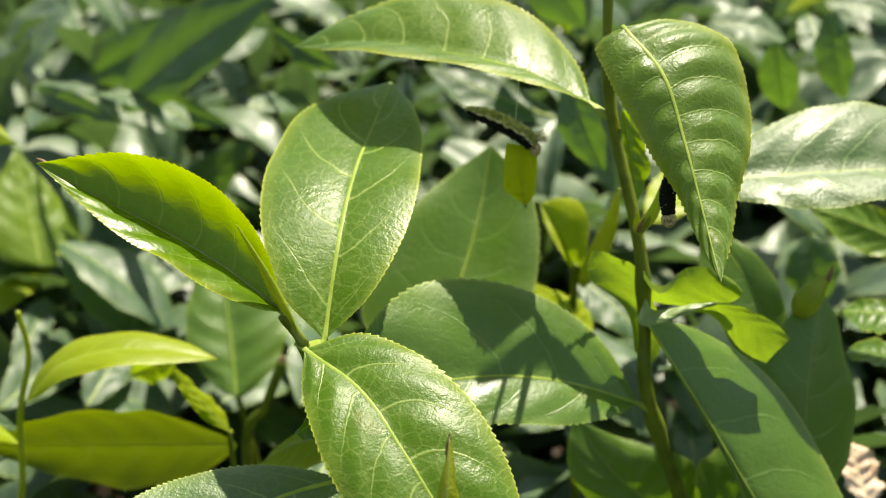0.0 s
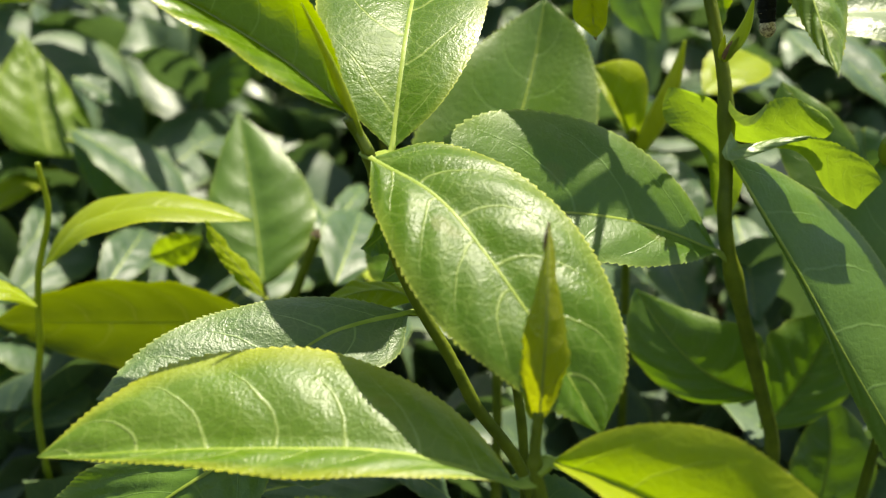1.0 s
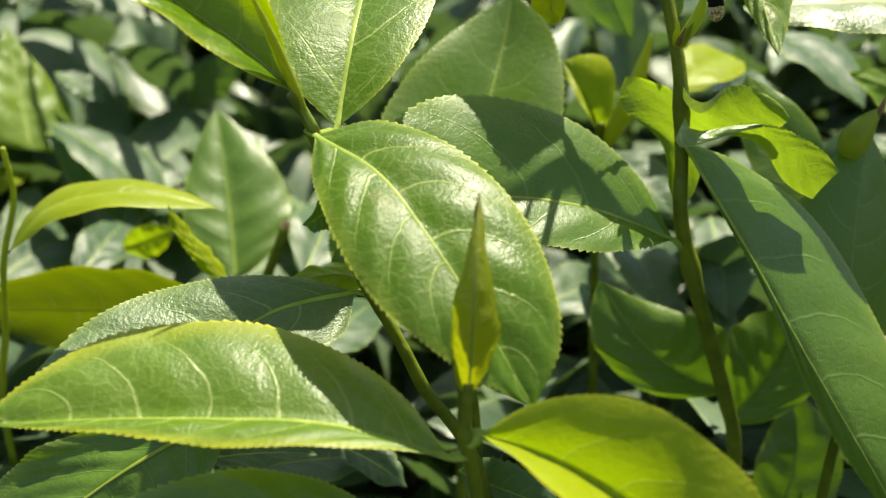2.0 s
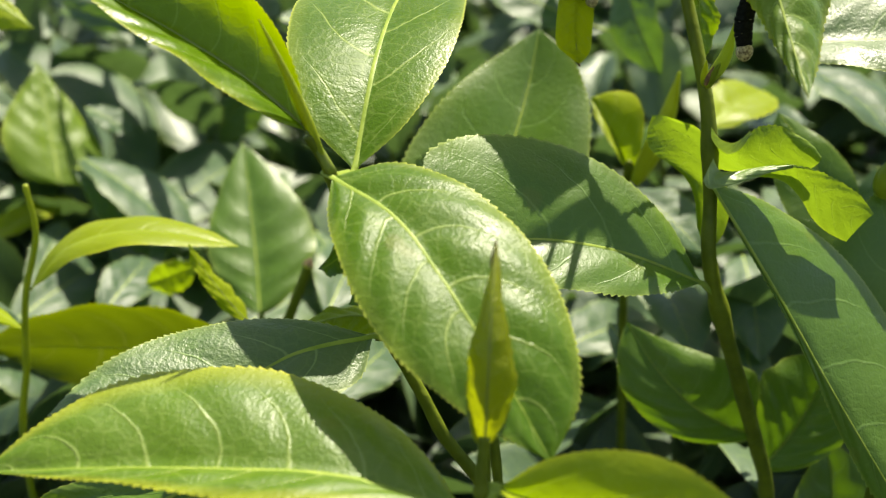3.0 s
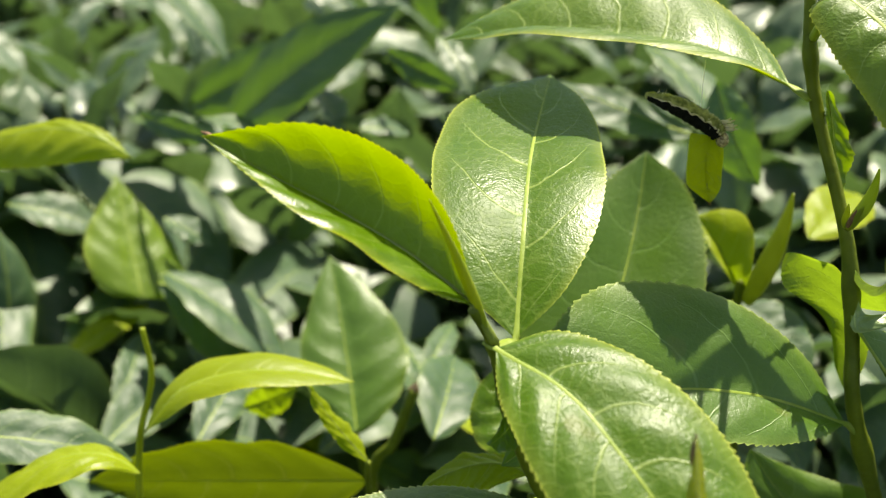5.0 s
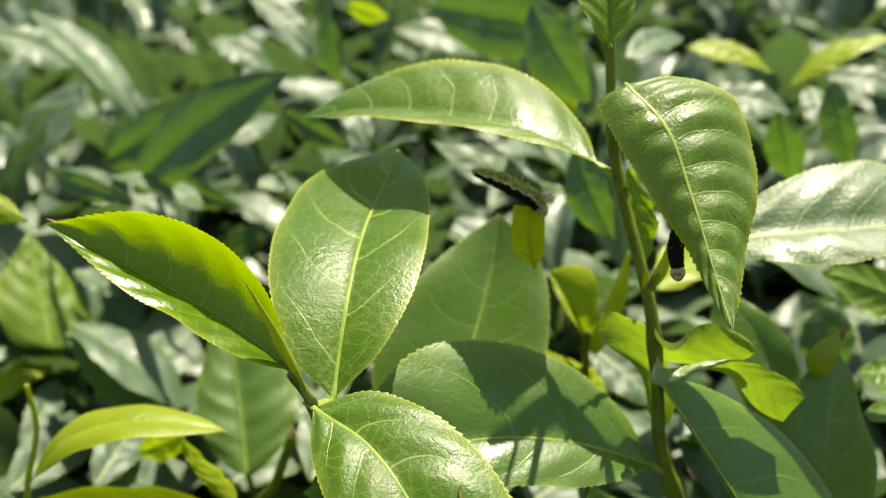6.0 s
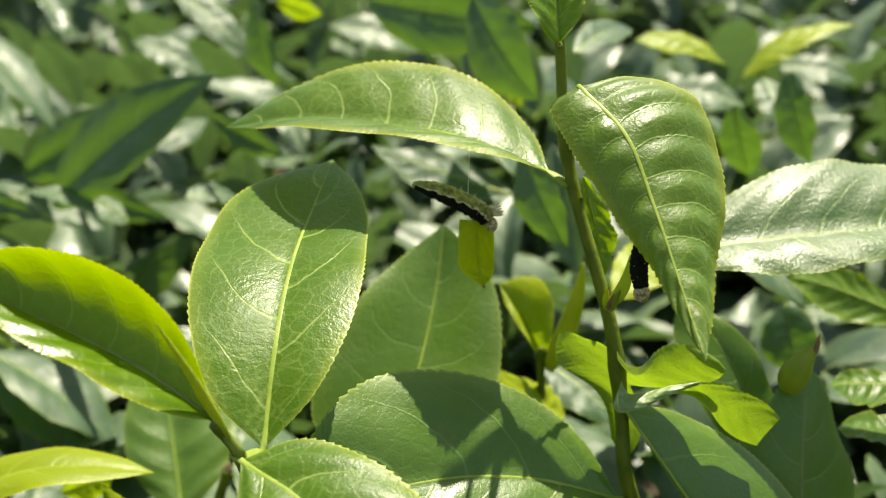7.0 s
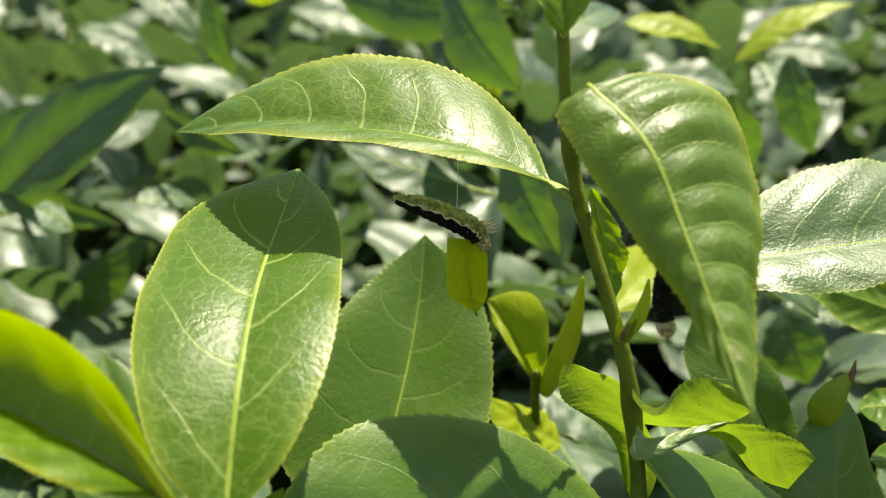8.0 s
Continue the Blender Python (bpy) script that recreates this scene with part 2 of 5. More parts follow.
def blade(base, mid, tip, edge_a, edge_b, peak=0.48, foot=0.75, point=0.95, teeth=40, ripple=0.0004, cup=0.10, cup_b=None, acute=0.0,
          nu=153, nv=14, seed=0):
    """The blade of a leaf: a bent midrib through three places, two half-blades as wide as the two edge places, toothed and rippled.
    cup: how far each half bulges (cup_b: the second half); peak: where it is widest; foot, point: how blunt its base and tip are. Gives the sheet, its uv and the midrib."""
    base, mid, tip, edge_a, edge_b = (np.array(p, float) for p in (base, mid, tip, edge_a, edge_b))
    u = np.linspace(0, 1, nu) ** 1.0
    # a quadratic through base, mid at the peak, tip
    k = peak
    bend = (mid - base * (1 - k) ** 2 - tip * k * k) / (2 * k * (1 - k))
    rib = (np.outer((1 - u) ** 2, base) + np.outer(2 * u * (1 - u), bend) + np.outer(u * u, tip))
    tan = unit(np.outer(1 - u, bend - base) + np.outer(u, tip - bend))
    at_peak = unit((1 - k) * (bend - base) + k * (tip - bend))
    power = math.log(0.5) / math.log(peak)
    s = np.sin(np.pi * u ** power)
    width = np.where(u < peak, np.clip(s, 0, 1) ** foot, np.clip(s, 0, 1) ** point)
    width = width * (1 - acute * np.clip((u - peak) / (1 - peak), 0, 1))
    rng = np.random.default_rng(seed)
    ph = rng.uniform(0, 6.28, 8)
    sheet, coords = [], []
    for sign, edge in ((-1, edge_a), (1, edge_b)):
        full = edge - mid
        span = np.linalg.norm(full)
        sides = turn_to(np.repeat(full[None], nu, 0), at_peak, tan)
        up = unit(np.cross(sides, tan) * sign)
        v = np.linspace(0, 1, nv // 2 + 1)
        v = 1 - (1 - v) ** 1.25
        saw = (u * teeth * (1 + 0.04 * np.sin(9 * u + ph[0])) + ph[1]) % 1.0
        saw = np.where(saw < 0.7, saw / 0.7, (1 - saw) / 0.3) * np.clip(np.sin(np.pi * u) * 3, 0, 1)
        reach = 1 + (0.00075 / max(span, 0.006)) * (saw - 0.5) + 0.010 * np.sin(u * 17 + ph[2]) + 0.012 * np.sin(u * 31 + ph[3])
        for j, a in enumerate(v):
            w = width * (a if a < 0.97 else a * reach)
            lift = (cup_b if sign > 0 and cup_b is not None else cup) * 4 * a * (1 - a) * span * width
            lift = lift + ripple * np.sin(np.pi * 2 * (u * 6.5 - 1.35 * a ** 1.7 + (0.45 if sign > 0 else 0)) + np.pi) * min(1, a * 3) * (1 - 0.5 * a) * np.sin(np.pi * u)
            lift = lift + ripple * 1.3 * a * a * np.sin(u * 11 + ph[4] + sign) + ripple * a * a * np.sin(u * 23 + ph[5] - sign)
            q = rib + sides * w[:, None] + up * lift[:, None]
            if sign < 0:
                sheet.insert(0, q), coords.insert(0, np.stack([u, np.full(nu, 0.5 - a / 2)], -1))
            elif j:
                sheet.append(q), coords.append(np.stack([u, np.full(nu, 0.5 + a / 2)], -1))
    return np.stack(sheet, 1), np.stack(coords, 1), rib


def tube(path, radii, sides=10):
    """A round tube along places."""
    path, radii = np.asarray(path, float), np.asarray(radii, float)
    tan = unit(np.gradient(path, axis=0))
    ref = np.array([0.31, 0.84, 0.44])
    a = unit(np.cross(tan, ref))
    b = np.cross(tan, a)
    angle = np.linspace(0, 2 * np.pi, sides, endpoint=False)
    ring = a[:, None] * np.cos(angle)[None, :, None] + b[:, None] * np.sin(angle)[None, :, None]
    points = path[:, None] + ring * radii[:, None, None]
    points = np.concatenate([path[:1, None].repeat(sides, 1), points, path[-1:, None].repeat(sides, 1)])
    return points


def curve_through(places, count):
    """A smooth line through places (Catmull-Rom)."""
    p = np.array(places, float)
    p = np.concatenate([[2 * p[0] - p[1]], p, [2 * p[-1] - p[-2]]])
    out = []
    for t in np.linspace(0, len(p) - 3 - 1e-9, count):
        i, f = int(t), t - int(t)
        a, b, c, d = p[i:i + 4]
        out.append(0.5 * (2 * b + (c - a) * f + (2 * a - 5 * b + 4 * c - d) * f * f + (3 * b - a - 3 * c + d) * f ** 3))
    return np.array(out)


leaf_count = 0


def leaf(plant, base, mid, tip, edge_a, edge_b, material=GREEN, label="", rib=0.00075, rib_material=None, stalk=None, **shape):
    """One leaf with its midrib, as a part of its plant. stalk: where its stalk meets the stem."""
    global leaf_count
    leaf_count += 1
    sheet, coords, line = blade(base, mid, tip, edge_a, edge_b, seed=leaf_count, **shape)
    ob = part("leaf", grid_mesh("leaf", sheet, coords), material, plant, label)
    line = line[::3]
    out = unit(np.cross(np.array(edge_b, float) - np.array(edge_a, float), unit(np.gradient(line, axis=0))))
    midrib(ob, line, out, rib, rib_material or RIB, stalk)
    return ob


def even(places, count):
    """A smooth line through places, its points evenly spaced."""
    line = curve_through(places, 400)
    s = np.concatenate([[0], np.cumsum(np.linalg.norm(np.diff(line, axis=0), axis=1))])
    t = np.linspace(0, s[-1], count)
    return np.stack([np.interp(t, s, line[:, k]) for k in range(3)], 1)


def midrib(blade_part, line, out, rib, material, stalk=None):
    """The midrib: a low ridge flattened against the blade, running on into the stalk."""
    size = np.linspace(0.8, 0.13, len(line)) * rib
    if stalk is not None:
        line = np.concatenate([curve_through([stalk, (np.array(stalk) + line[0]) / 2, line[0]], 6)[:-1], line])
        size = np.concatenate([np.linspace(1.5, 1.15, 5) * rib, size])
        out = np.concatenate([out[:1].repeat(5, 0), out])
    ridge = tube(line, size, 10)
    middle = np.concatenate([line[:1], line, line[-1:]])[:, None]
    out = np.concatenate([out[:1], out, out[-1:]])[:, None]
    away = ridge - middle
    ridge = middle + away - 0.72 * (away * out).sum(-1, keepdims=True) * out
    part("midrib", grid_mesh("midrib", ridge, None, True), material, blade_part)


def broad_leaf(plant, rib, edge_a, edge_b, material=None, label="", thick=0.0012, rib_material=None, stalk=None, cup=(0.06, 0.06), veins=6.0, pucker=0.0005,
               teeth=46, tooth=0.0006, sway=0.0005, nu=270, half=13):
    """A large leaf: a midrib through a few places and a half-blade on either side out to its margin. cup: how far the halves bulge upwards;
    pucker: how deep the side veins are sunk; sway: the waviness of the margin."""
    global leaf_count
    leaf_count += 1
    rng = np.random.default_rng(leaf_count)
    ph = rng.uniform(0, 6.28, 12)
    u = np.linspace(0, 1, nu)
    line = even(rib, nu)
    rise = np.sin(np.pi * u)
    v = 1 - (1 - np.linspace(0, 1, half)) ** 1.3
    tan = unit(np.gradient(line, axis=0))
    sheet, coords, out = [], [], 0
    for n, edge in enumerate((edge_a, edge_b)):
        margin = even([rib[0], *edge, rib[-1]], nu)
        across = margin - line
        span = np.linalg.norm(across, axis=1, keepdims=True)
        up = unit(np.cross(across, tan) if n else np.cross(tan, across))
        up = up * np.sign((up @ np.array((0.05, -0.5, 0.85))).mean())
        # margins bend gently about their ends
        fade = np.clip(rise * 4, 0, 1)[:, None]
        up = unit(up[nu // 2][None] * (1 - fade) + up * fade)
        out = out + up
        saw = (u * teeth * (1 + 0.05 * np.sin(8 * u + ph[0])) + ph[1 + n] + 0.12 * np.sin(51 * u + ph[3 + n])) % 1.0
        saw = np.where(saw < 0.72, (saw / 0.72) ** 1.3, (1 - saw) / 0.28) * np.clip(rise * 3, 0, 1) * (1 + 0.35 * np.sin(u * 29 + ph[5 + n]))
        point = unit(unit(across) + 0.7 * unit(np.gradient(margin, axis=0))) * (tooth * (saw - 0.4))[:, None]
        for j, a in enumerate(v):
            lift = cup[n] * 4 * a * (1 - a) * span[:, 0]
            wave = (u * veins - 1.35 * a ** 1.7 + (0.45 if n else 0.0)) % 1.0
            gap = np.abs(wave - 0.5)
            strong = min(1, a * 3.5) * (1 - 0.75 * a ** 2) * np.clip(rise * 1.6, 0, 1)
            lift = lift + pucker * strong * (np.clip(gap / 0.5, 0, 1) ** 0.6 - 0.6)
            lift = lift + sway * a * a * (np.sin(u * 9 + ph[7 + n]) + 0.6 * np.sin(u * 21 + ph[9 + n])) * rise
            q = line + across * a + up * lift[:, None]
            if a > 0.995:
                q = q + point
            row = np.stack([u * veins / 5.6, np.full(nu, 0.5 + (a / 2 if n else -a / 2))], -1)
            if n == 0:
                sheet.insert(0, q), coords.insert(0, row)
            elif j:
                sheet.append(q), coords.append(row)
    ob = part("leaf", grid_mesh("leaf", np.stack(sheet, 1), np.stack(coords, 1)), material or GREEN, plant, label)
    midrib(ob, line[::5], unit(out)[::5], thick, rib_material or RIB, stalk)
    return ob


def stem(plant, places, radius_a, radius_b, material=STEM, name="stem", label="", knots=()):
    line = curve_through(places, 16 * len(places))
    t = np.linspace(0, 1, len(line))
    size = radius_a + (radius_b - radius_a) * t
    for k in knots:
        size = size * (1 + 0.35 * np.exp(-((t - k) / 0.018) ** 2))
    size = size * (1 + 0.03 * np.sin(t * 90) + 0.02 * np.sin(t * 37))
    return part(name, grid_mesh(name, tube(line, size, 12), None, True), material, plant, label)


def bud(plant, base, tip, width, bulge=(0, 0, 0), material=BUD, label=""):
    """A young leaf still rolled into a spindle, with its seam."""
    base, tip = np.array(base, float), np.array(tip, float)
    u = np.linspace(0, 1, 40)
    line = base + np.outer(u, tip - base) + np.outer(np.sin(np.pi * u), bulge)
    size = width * 0.5 * (np.sin(np.pi * np.clip(u * 0.93 + 0.05, 0, 1) ** 0.72) ** 0.85) * (1 - 0.25 * u) + width * 0.03
    points = tube(line, size, 16)
    ang = np.linspace(0, 2 * np.pi, 16, endpoint=False)
    squash = 1 - 0.32 * np.abs(np.sin(ang)) + 0.10 * np.cos(3 * ang)
    mid = np.concatenate([line[:1], line, line[-1:]])[:, None]
    points = mid + (points - mid) * squash[None, :, None]
    ob = part("bud", grid_mesh("bud", points, None, True), material, plant, label)
    return ob


def curled_leaf(plant, edge_a, edge_b, material, label="", bulge=(0, 0, 0), nu=72, nv=10, teeth=0, name="leaf"):
    """A rolled or torn blade, spanned between its two bent edges and swelling between them."""
    global leaf_count
    leaf_count += 1
    a, b = curve_through(edge_a, nu), curve_through(edge_b, nu)
    v = np.linspace(0, 1, nv)
    u = np.linspace(0, 1, nu)
    saw = (u * teeth) % 1.0 * 0.0006 * np.sin(np.pi * u) if teeth else u * 0
    a = a - unit(b - a) * saw[:, None]
    swell = (4 * v * (1 - v))[None, :, None] * np.array(bulge)[None, None]
    sheet = a[:, None] * (1 - v)[None, :, None] + b[:, None] * v[None, :, None] + swell
    wave = 0.00025 * np.sin(u * 19 + leaf_count)[:, None] * np.sin(v * 5)[None]
    sheet = sheet + wave[..., None] * np.array((0.2, -0.8, 0.5))
    coords = np.stack(np.broadcast_arrays(u[:, None], v[None]), -1)
    return part(name, grid_mesh(name, sheet, coords), material, plant, label)


# ---- ground ----
def build_ground():
    bm = bmesh.new()
    bmesh.ops.create_grid(bm, x_segments=60, y_segments=60, size=1.0)
    for v in bm.verts:
        r = max(abs(v.co.x), abs(v.co.y))
        v.co.xy *= 3.0 + 800 * r ** 6
        v.co.z = 0.05 * noise.noise(v.co * 1.3) - 0.02
    mesh = bpy.data.meshes.new("ground")
    bm.to_mesh(mesh), bm.free()
    mesh.materials.append(SOIL)
    tagged(new("ground", mesh), "brown crumbly soil under the tea bushes", "ground", kind="structure")


build_ground()


# ---- the shoot with the three broad leaves ----
left_shoot = base_at("tea_shoot", (-0.01, 0.30, 0.70), "tea shoot with glossy toothed green leaves, growing from the bush", "tea plant", "tea shoots in front")
stem(left_shoot, [(-0.0342, 0.2535, 0.91349), (-0.0305, 0.2575, 0.9045), (-0.02728, 0.258, 0.88848), (-0.02157, 0.261, 0.8722), (-0.01427, 0.263, 0.85811), (-0.00855, 0.265, 0.84539), (0.008, 0.28, 0.80), (-0.01, 0.30, 0.70)], 0.0011, 0.0017, knots=(0.14,))
broad_leaf(left_shoot, [(-0.0340, 0.2535, 0.9143), (-0.0462, 0.2540, 0.9244), (-0.0597, 0.2546, 0.9329), (-0.0737, 0.2552, 0.9404), (-0.0874, 0.2556, 0.9483)],
           [(-0.0360, 0.2538, 0.9248), (-0.0401, 0.2542, 0.9346), (-0.0469, 0.2544, 0.9427), (-0.0560, 0.2547, 0.9482), (-0.0663, 0.2550, 0.9508), (-0.0769, 0.2554, 0.9500)],
           [(-0.0405, 0.2474, 0.9182), (-0.0481, 0.2444, 0.9235), (-0.0562, 0.2434, 0.9288), (-0.0647, 0.2445, 0.9337), (-0.0725, 0.2473, 0.9387), (-0.0798, 0.2519, 0.9434)],
           SPRING, "yellow-green young leaf, folded along its dark midrib", 0.0008, RIB_DARK, stalk=(-0.0300, 0.2565, 0.9055), cup=(-0.19, 0.08), veins=6.5, pucker=0.0006, tooth=0.0004)
bud(left_shoot, (-0.08512, 0.2562, 0.94801), (-0.08785, 0.2572, 0.94902), 0.0012, material=BROWN_TIP, label="dry brown leaf tip")
bud(left_shoot, (-0.03133, 0.256, 0.90697), (-0.0418, 0.2470, 0.93700), 0.0026, (0.0006, 0, 0), label="slender furled leaf tip")
broad_leaf(left_shoot, [(-0.0258, 0.2590, 0.9053), (-0.0242, 0.2775, 0.9240), (-0.0228, 0.3010, 0.9351), (-0.0204, 0.3262, 0.9423), (-0.0170, 0.3510, 0.9510)],
           [(-0.0373, 0.2649, 0.9157), (-0.0431, 0.2777, 0.9269), (-0.0454, 0.2935, 0.9349), (-0.0453, 0.3110, 0.9391), (-0.0420, 0.3278, 0.9447), (-0.0316, 0.3408, 0.9488)],
           [(-0.0153, 0.2644, 0.9148), (-0.0088, 0.2760, 0.9246), (-0.0059, 0.2898, 0.9328), (-0.0056, 0.3059, 0.9365), (-0.0063, 0.3216, 0.9414), (-0.0100, 0.3367, 0.9467)],
           GREEN, "broad upright green leaf with a pale midrib", 0.0012, stalk=(-0.0300, 0.2575, 0.9040), cup=(0.05, 0.05), veins=5.2, pucker=0.0003, tooth=0.0004, teeth=56)
broad_leaf(left_shoot, [(-0.0300, 0.2555, 0.9047), (-0.0157, 0.2441, 0.8996), (-0.0048, 0.2312, 0.8905), (0.0056, 0.2205, 0.8785), (0.0155, 0.2140, 0.8636)],
           [(-0.0291, 0.2455, 0.8991), (-0.0256, 0.2354, 0.8942), (-0.0205, 0.2269, 0.8879), (-0.0136, 0.2206, 0.8807), (-0.0046, 0.2160, 0.8747), (0.0054, 0.2131, 0.8692)],
           [(-0.0178, 0.2588, 0.9075), (-0.0050, 0.2543, 0.9048), (0.0056, 0.2469, 0.8998), (0.0136, 0.2381, 0.8926), (0.0189, 0.2286, 0.8841), (0.0202, 0.2211, 0.8725)],
           GREEN, "glossy green leaf that droops forward", 0.0009, stalk=(-0.0315, 0.2575, 0.9055), cup=(0.10, 0.09), veins=6.0, pucker=0.0008, tooth=0.0006, teeth=50)
leaf(left_shoot, (-0.02616, 0.252, 0.89128), (-0.02773, 0.249, 0.8895), (-0.03108, 0.246, 0.88775), (-0.02729, 0.25, 0.89522), (-0.02525, 0.246, 0.8873), MATURE, "small scale leaf low on the stem", rib=0.0003, nu=40, nv=8, teeth=10)

# ---- the tall shoot ----
tall_shoot = base_at("tea_shoot", (0.085, 0.33, 0.68), "tall tea shoot with toothed leaves along its green stem", "tea plant", "tea shoots in front")
stem(tall_shoot, [(0.04204, 0.318, 1.00576), (0.04284, 0.316, 0.98169), (0.04323, 0.315, 0.96283), (0.04514, 0.313, 0.94668), (0.05033, 0.308, 0.92487), (0.05347, 0.306, 0.90993), (0.05521, 0.305, 0.88975), (0.05542, 0.303, 0.87778), (0.05856, 0.305, 0.86509), (0.06648, 0.311, 0.84234), (0.07529, 0.32, 0.81809), (0.08135, 0.327, 0.79831), (0.085, 0.34, 0.76), (0.085, 0.345, 0.68)], 0.0013, 0.0024, knots=(0.18, 0.41, 0.63))
leaf(tall_shoot, (0.04087, 0.3, 0.98262), (0.04084, 0.306, 0.99737), (0.04088, 0.315, 1.01529), (0.03255, 0.3, 0.99833), (0.04801, 0.304, 0.99778), GREEN, "small leaf at the shoot's top", rib=0.0005, stalk=(0.04284, 0.316, 0.9814))
broad_leaf(tall_shoot, [(0.0397, 0.3160, 0.9506), (0.0177, 0.3219, 0.9598), (-0.0039, 0.3336, 0.9625), (-0.0260, 0.3448, 0.9631), (-0.0474, 0.3570, 0.9605)],
           [(0.0369, 0.3305, 0.9588), (0.0287, 0.3418, 0.9682), (0.0154, 0.3494, 0.9752), (-0.0007, 0.3543, 0.9768), (-0.0171, 0.3579, 0.9743), (-0.0327, 0.3599, 0.9684)],
           [(0.0280, 0.3079, 0.9562), (0.0134, 0.3127, 0.9590), (-0.0016, 0.3174, 0.9612), (-0.0168, 0.3213, 0.9633), (-0.0289, 0.3314, 0.9633), (-0.0376, 0.3446, 0.9616)],
           SATIN, "arched green leaf with pale side veins, its near half curled under", 0.0011, stalk=(0.0441, 0.313, 0.9475), cup=(0.08, 0.10), veins=7.5, pucker=0.0006, tooth=0.0007, teeth=50)
broad_leaf(tall_shoot, [(0.0448, 0.2970, 0.9730), (0.0532, 0.2854, 0.9632), (0.0575, 0.2754, 0.9490), (0.0606, 0.2645, 0.9352), (0.0630, 0.2520, 0.9227)],
           [(0.0381, 0.2956, 0.9689), (0.0416, 0.2888, 0.9603), (0.0465, 0.2826, 0.9520), (0.0514, 0.2765, 0.9436), (0.0562, 0.2692, 0.9361), (0.0597, 0.2611, 0.9288)],
           [(0.0581, 0.3022, 0.9744), (0.0710, 0.3017, 0.9688), (0.0761, 0.2960, 0.9566), (0.0755, 0.2866, 0.9458), (0.0715, 0.2760, 0.9368), (0.0673, 0.2641, 0.9294)],
           SATIN, "hanging puckered leaf with a waxy sheen", 0.0008, stalk=(0.0437, 0.3155, 0.9610), cup=(0.10, 0.10), veins=10.0, pucker=0.0015, tooth=0.00045, teeth=50, sway=0.0007)
leaf(tall_shoot, (0.0735, 0.3330, 0.9253), (0.1170, 0.3380, 0.9272), (0.1693, 0.3530, 0.9258), (0.1241, 0.3580, 0.9436), (0.1115, 0.3230, 0.9208), WAXY, "long leaf with a whitish waxy sheen", rib=0.0008, peak=0.48, foot=0.6, point=0.8)
leaf(tall_shoot, (0.04741, 0.312, 0.94983), (0.05104, 0.316, 0.93527), (0.05297, 0.318, 0.92218), (0.0474, 0.312, 0.93703), (0.05611, 0.32, 0.93408), GREEN, "narrow young leaf hanging along the stem", rib=0.0003, nu=60, nv=8, teeth=20)
broad_leaf(tall_shoot, [(0.0540, 0.3010, 0.8698), (0.0332, 0.2949, 0.8790), (0.0113, 0.2876, 0.8837), (-0.0103, 0.2781, 0.8829), (-0.0293, 0.2700, 0.8720)],
           [(0.0446, 0.3056, 0.8852), (0.0302, 0.3072, 0.8970), (0.0131, 0.3045, 0.9041), (-0.0039, 0.2974, 0.9066), (-0.0156, 0.2849, 0.9023), (-0.0240, 0.2751, 0.8893)],
           [(0.0452, 0.2913, 0.8704), (0.0339, 0.2846, 0.8716), (0.0217, 0.2798, 0.8737), (0.0093, 0.2757, 0.8752), (-0.0035, 0.2725, 0.8735), (-0.0163, 0.2699, 0.8717)],
           MATURE, "dark green leaf with a leaf's shadow across it", 0.0010, stalk=(0.0579, 0.305, 0.8662), cup=(0.06, 0.05), veins=5.6, pucker=0.0005, tooth=0.0007)
curled_leaf(tall_shoot, [(0.0545, 0.3050, 0.9052), (0.0565, 0.3030, 0.9031), (0.0585, 0.3010, 0.9029), (0.0609, 0.3010, 0.9044), (0.0628, 0.3020, 0.9072), (0.0659, 0.3030, 0.9088), (0.0699, 0.3040, 0.9087), (0.0743, 0.3050, 0.9067), (0.0787, 0.3060, 0.9040), (0.0814, 0.3070, 0.9009)],
            [(0.0552, 0.3090, 0.8975), (0.0589, 0.3090, 0.8968), (0.0624, 0.3080, 0.8965), (0.0662, 0.3080, 0.8961), (0.0701, 0.3080, 0.8960), (0.0737, 0.3080, 0.8962), (0.0767, 0.3070, 0.8971), (0.0794, 0.3070, 0.8982), (0.0809, 0.3070, 0.8994)],
            TENDER, "wavy yellow-green leaf curled back", (0, -0.0012, 0.001), teeth=26)
curled_leaf(tall_shoot, [(0.0535, 0.3010, 0.9088), (0.0551, 0.2985, 0.9066), (0.0579, 0.2975, 0.9057), (0.0604, 0.2990, 0.9065), (0.0627, 0.3010, 0.9083)],
            [(0.0543, 0.3040, 0.9053), (0.0565, 0.3025, 0.9029), (0.0584, 0.3005, 0.9026), (0.0609, 0.3005, 0.9041), (0.0631, 0.3020, 0.9074)],
            LIP, "pale rolled lip of the wavy leaf", (0, 0, -0.0008), nu=40, name="leaf_lip")
curled_leaf(tall_shoot, [(0.0415, 0.3185, 0.9086), (0.0405, 0.3180, 0.9043), (0.0415, 0.3175, 0.9001), (0.0456, 0.3170, 0.8969), (0.0501, 0.3160, 0.8935), (0.0529, 0.3150, 0.8884), (0.0540, 0.3140, 0.8805)],
            [(0.0471, 0.3135, 0.9084), (0.0518, 0.3125, 0.9067), (0.0556, 0.3120, 0.9016), (0.0594, 0.3120, 0.8934), (0.0617, 0.3125, 0.8866), (0.0604, 0.3130, 0.8790), (0.0568, 0.3135, 0.8739)],
            TENDER, "broad yellow-green leaf hanging behind the stem", (0, 0.0020, 0), teeth=22)
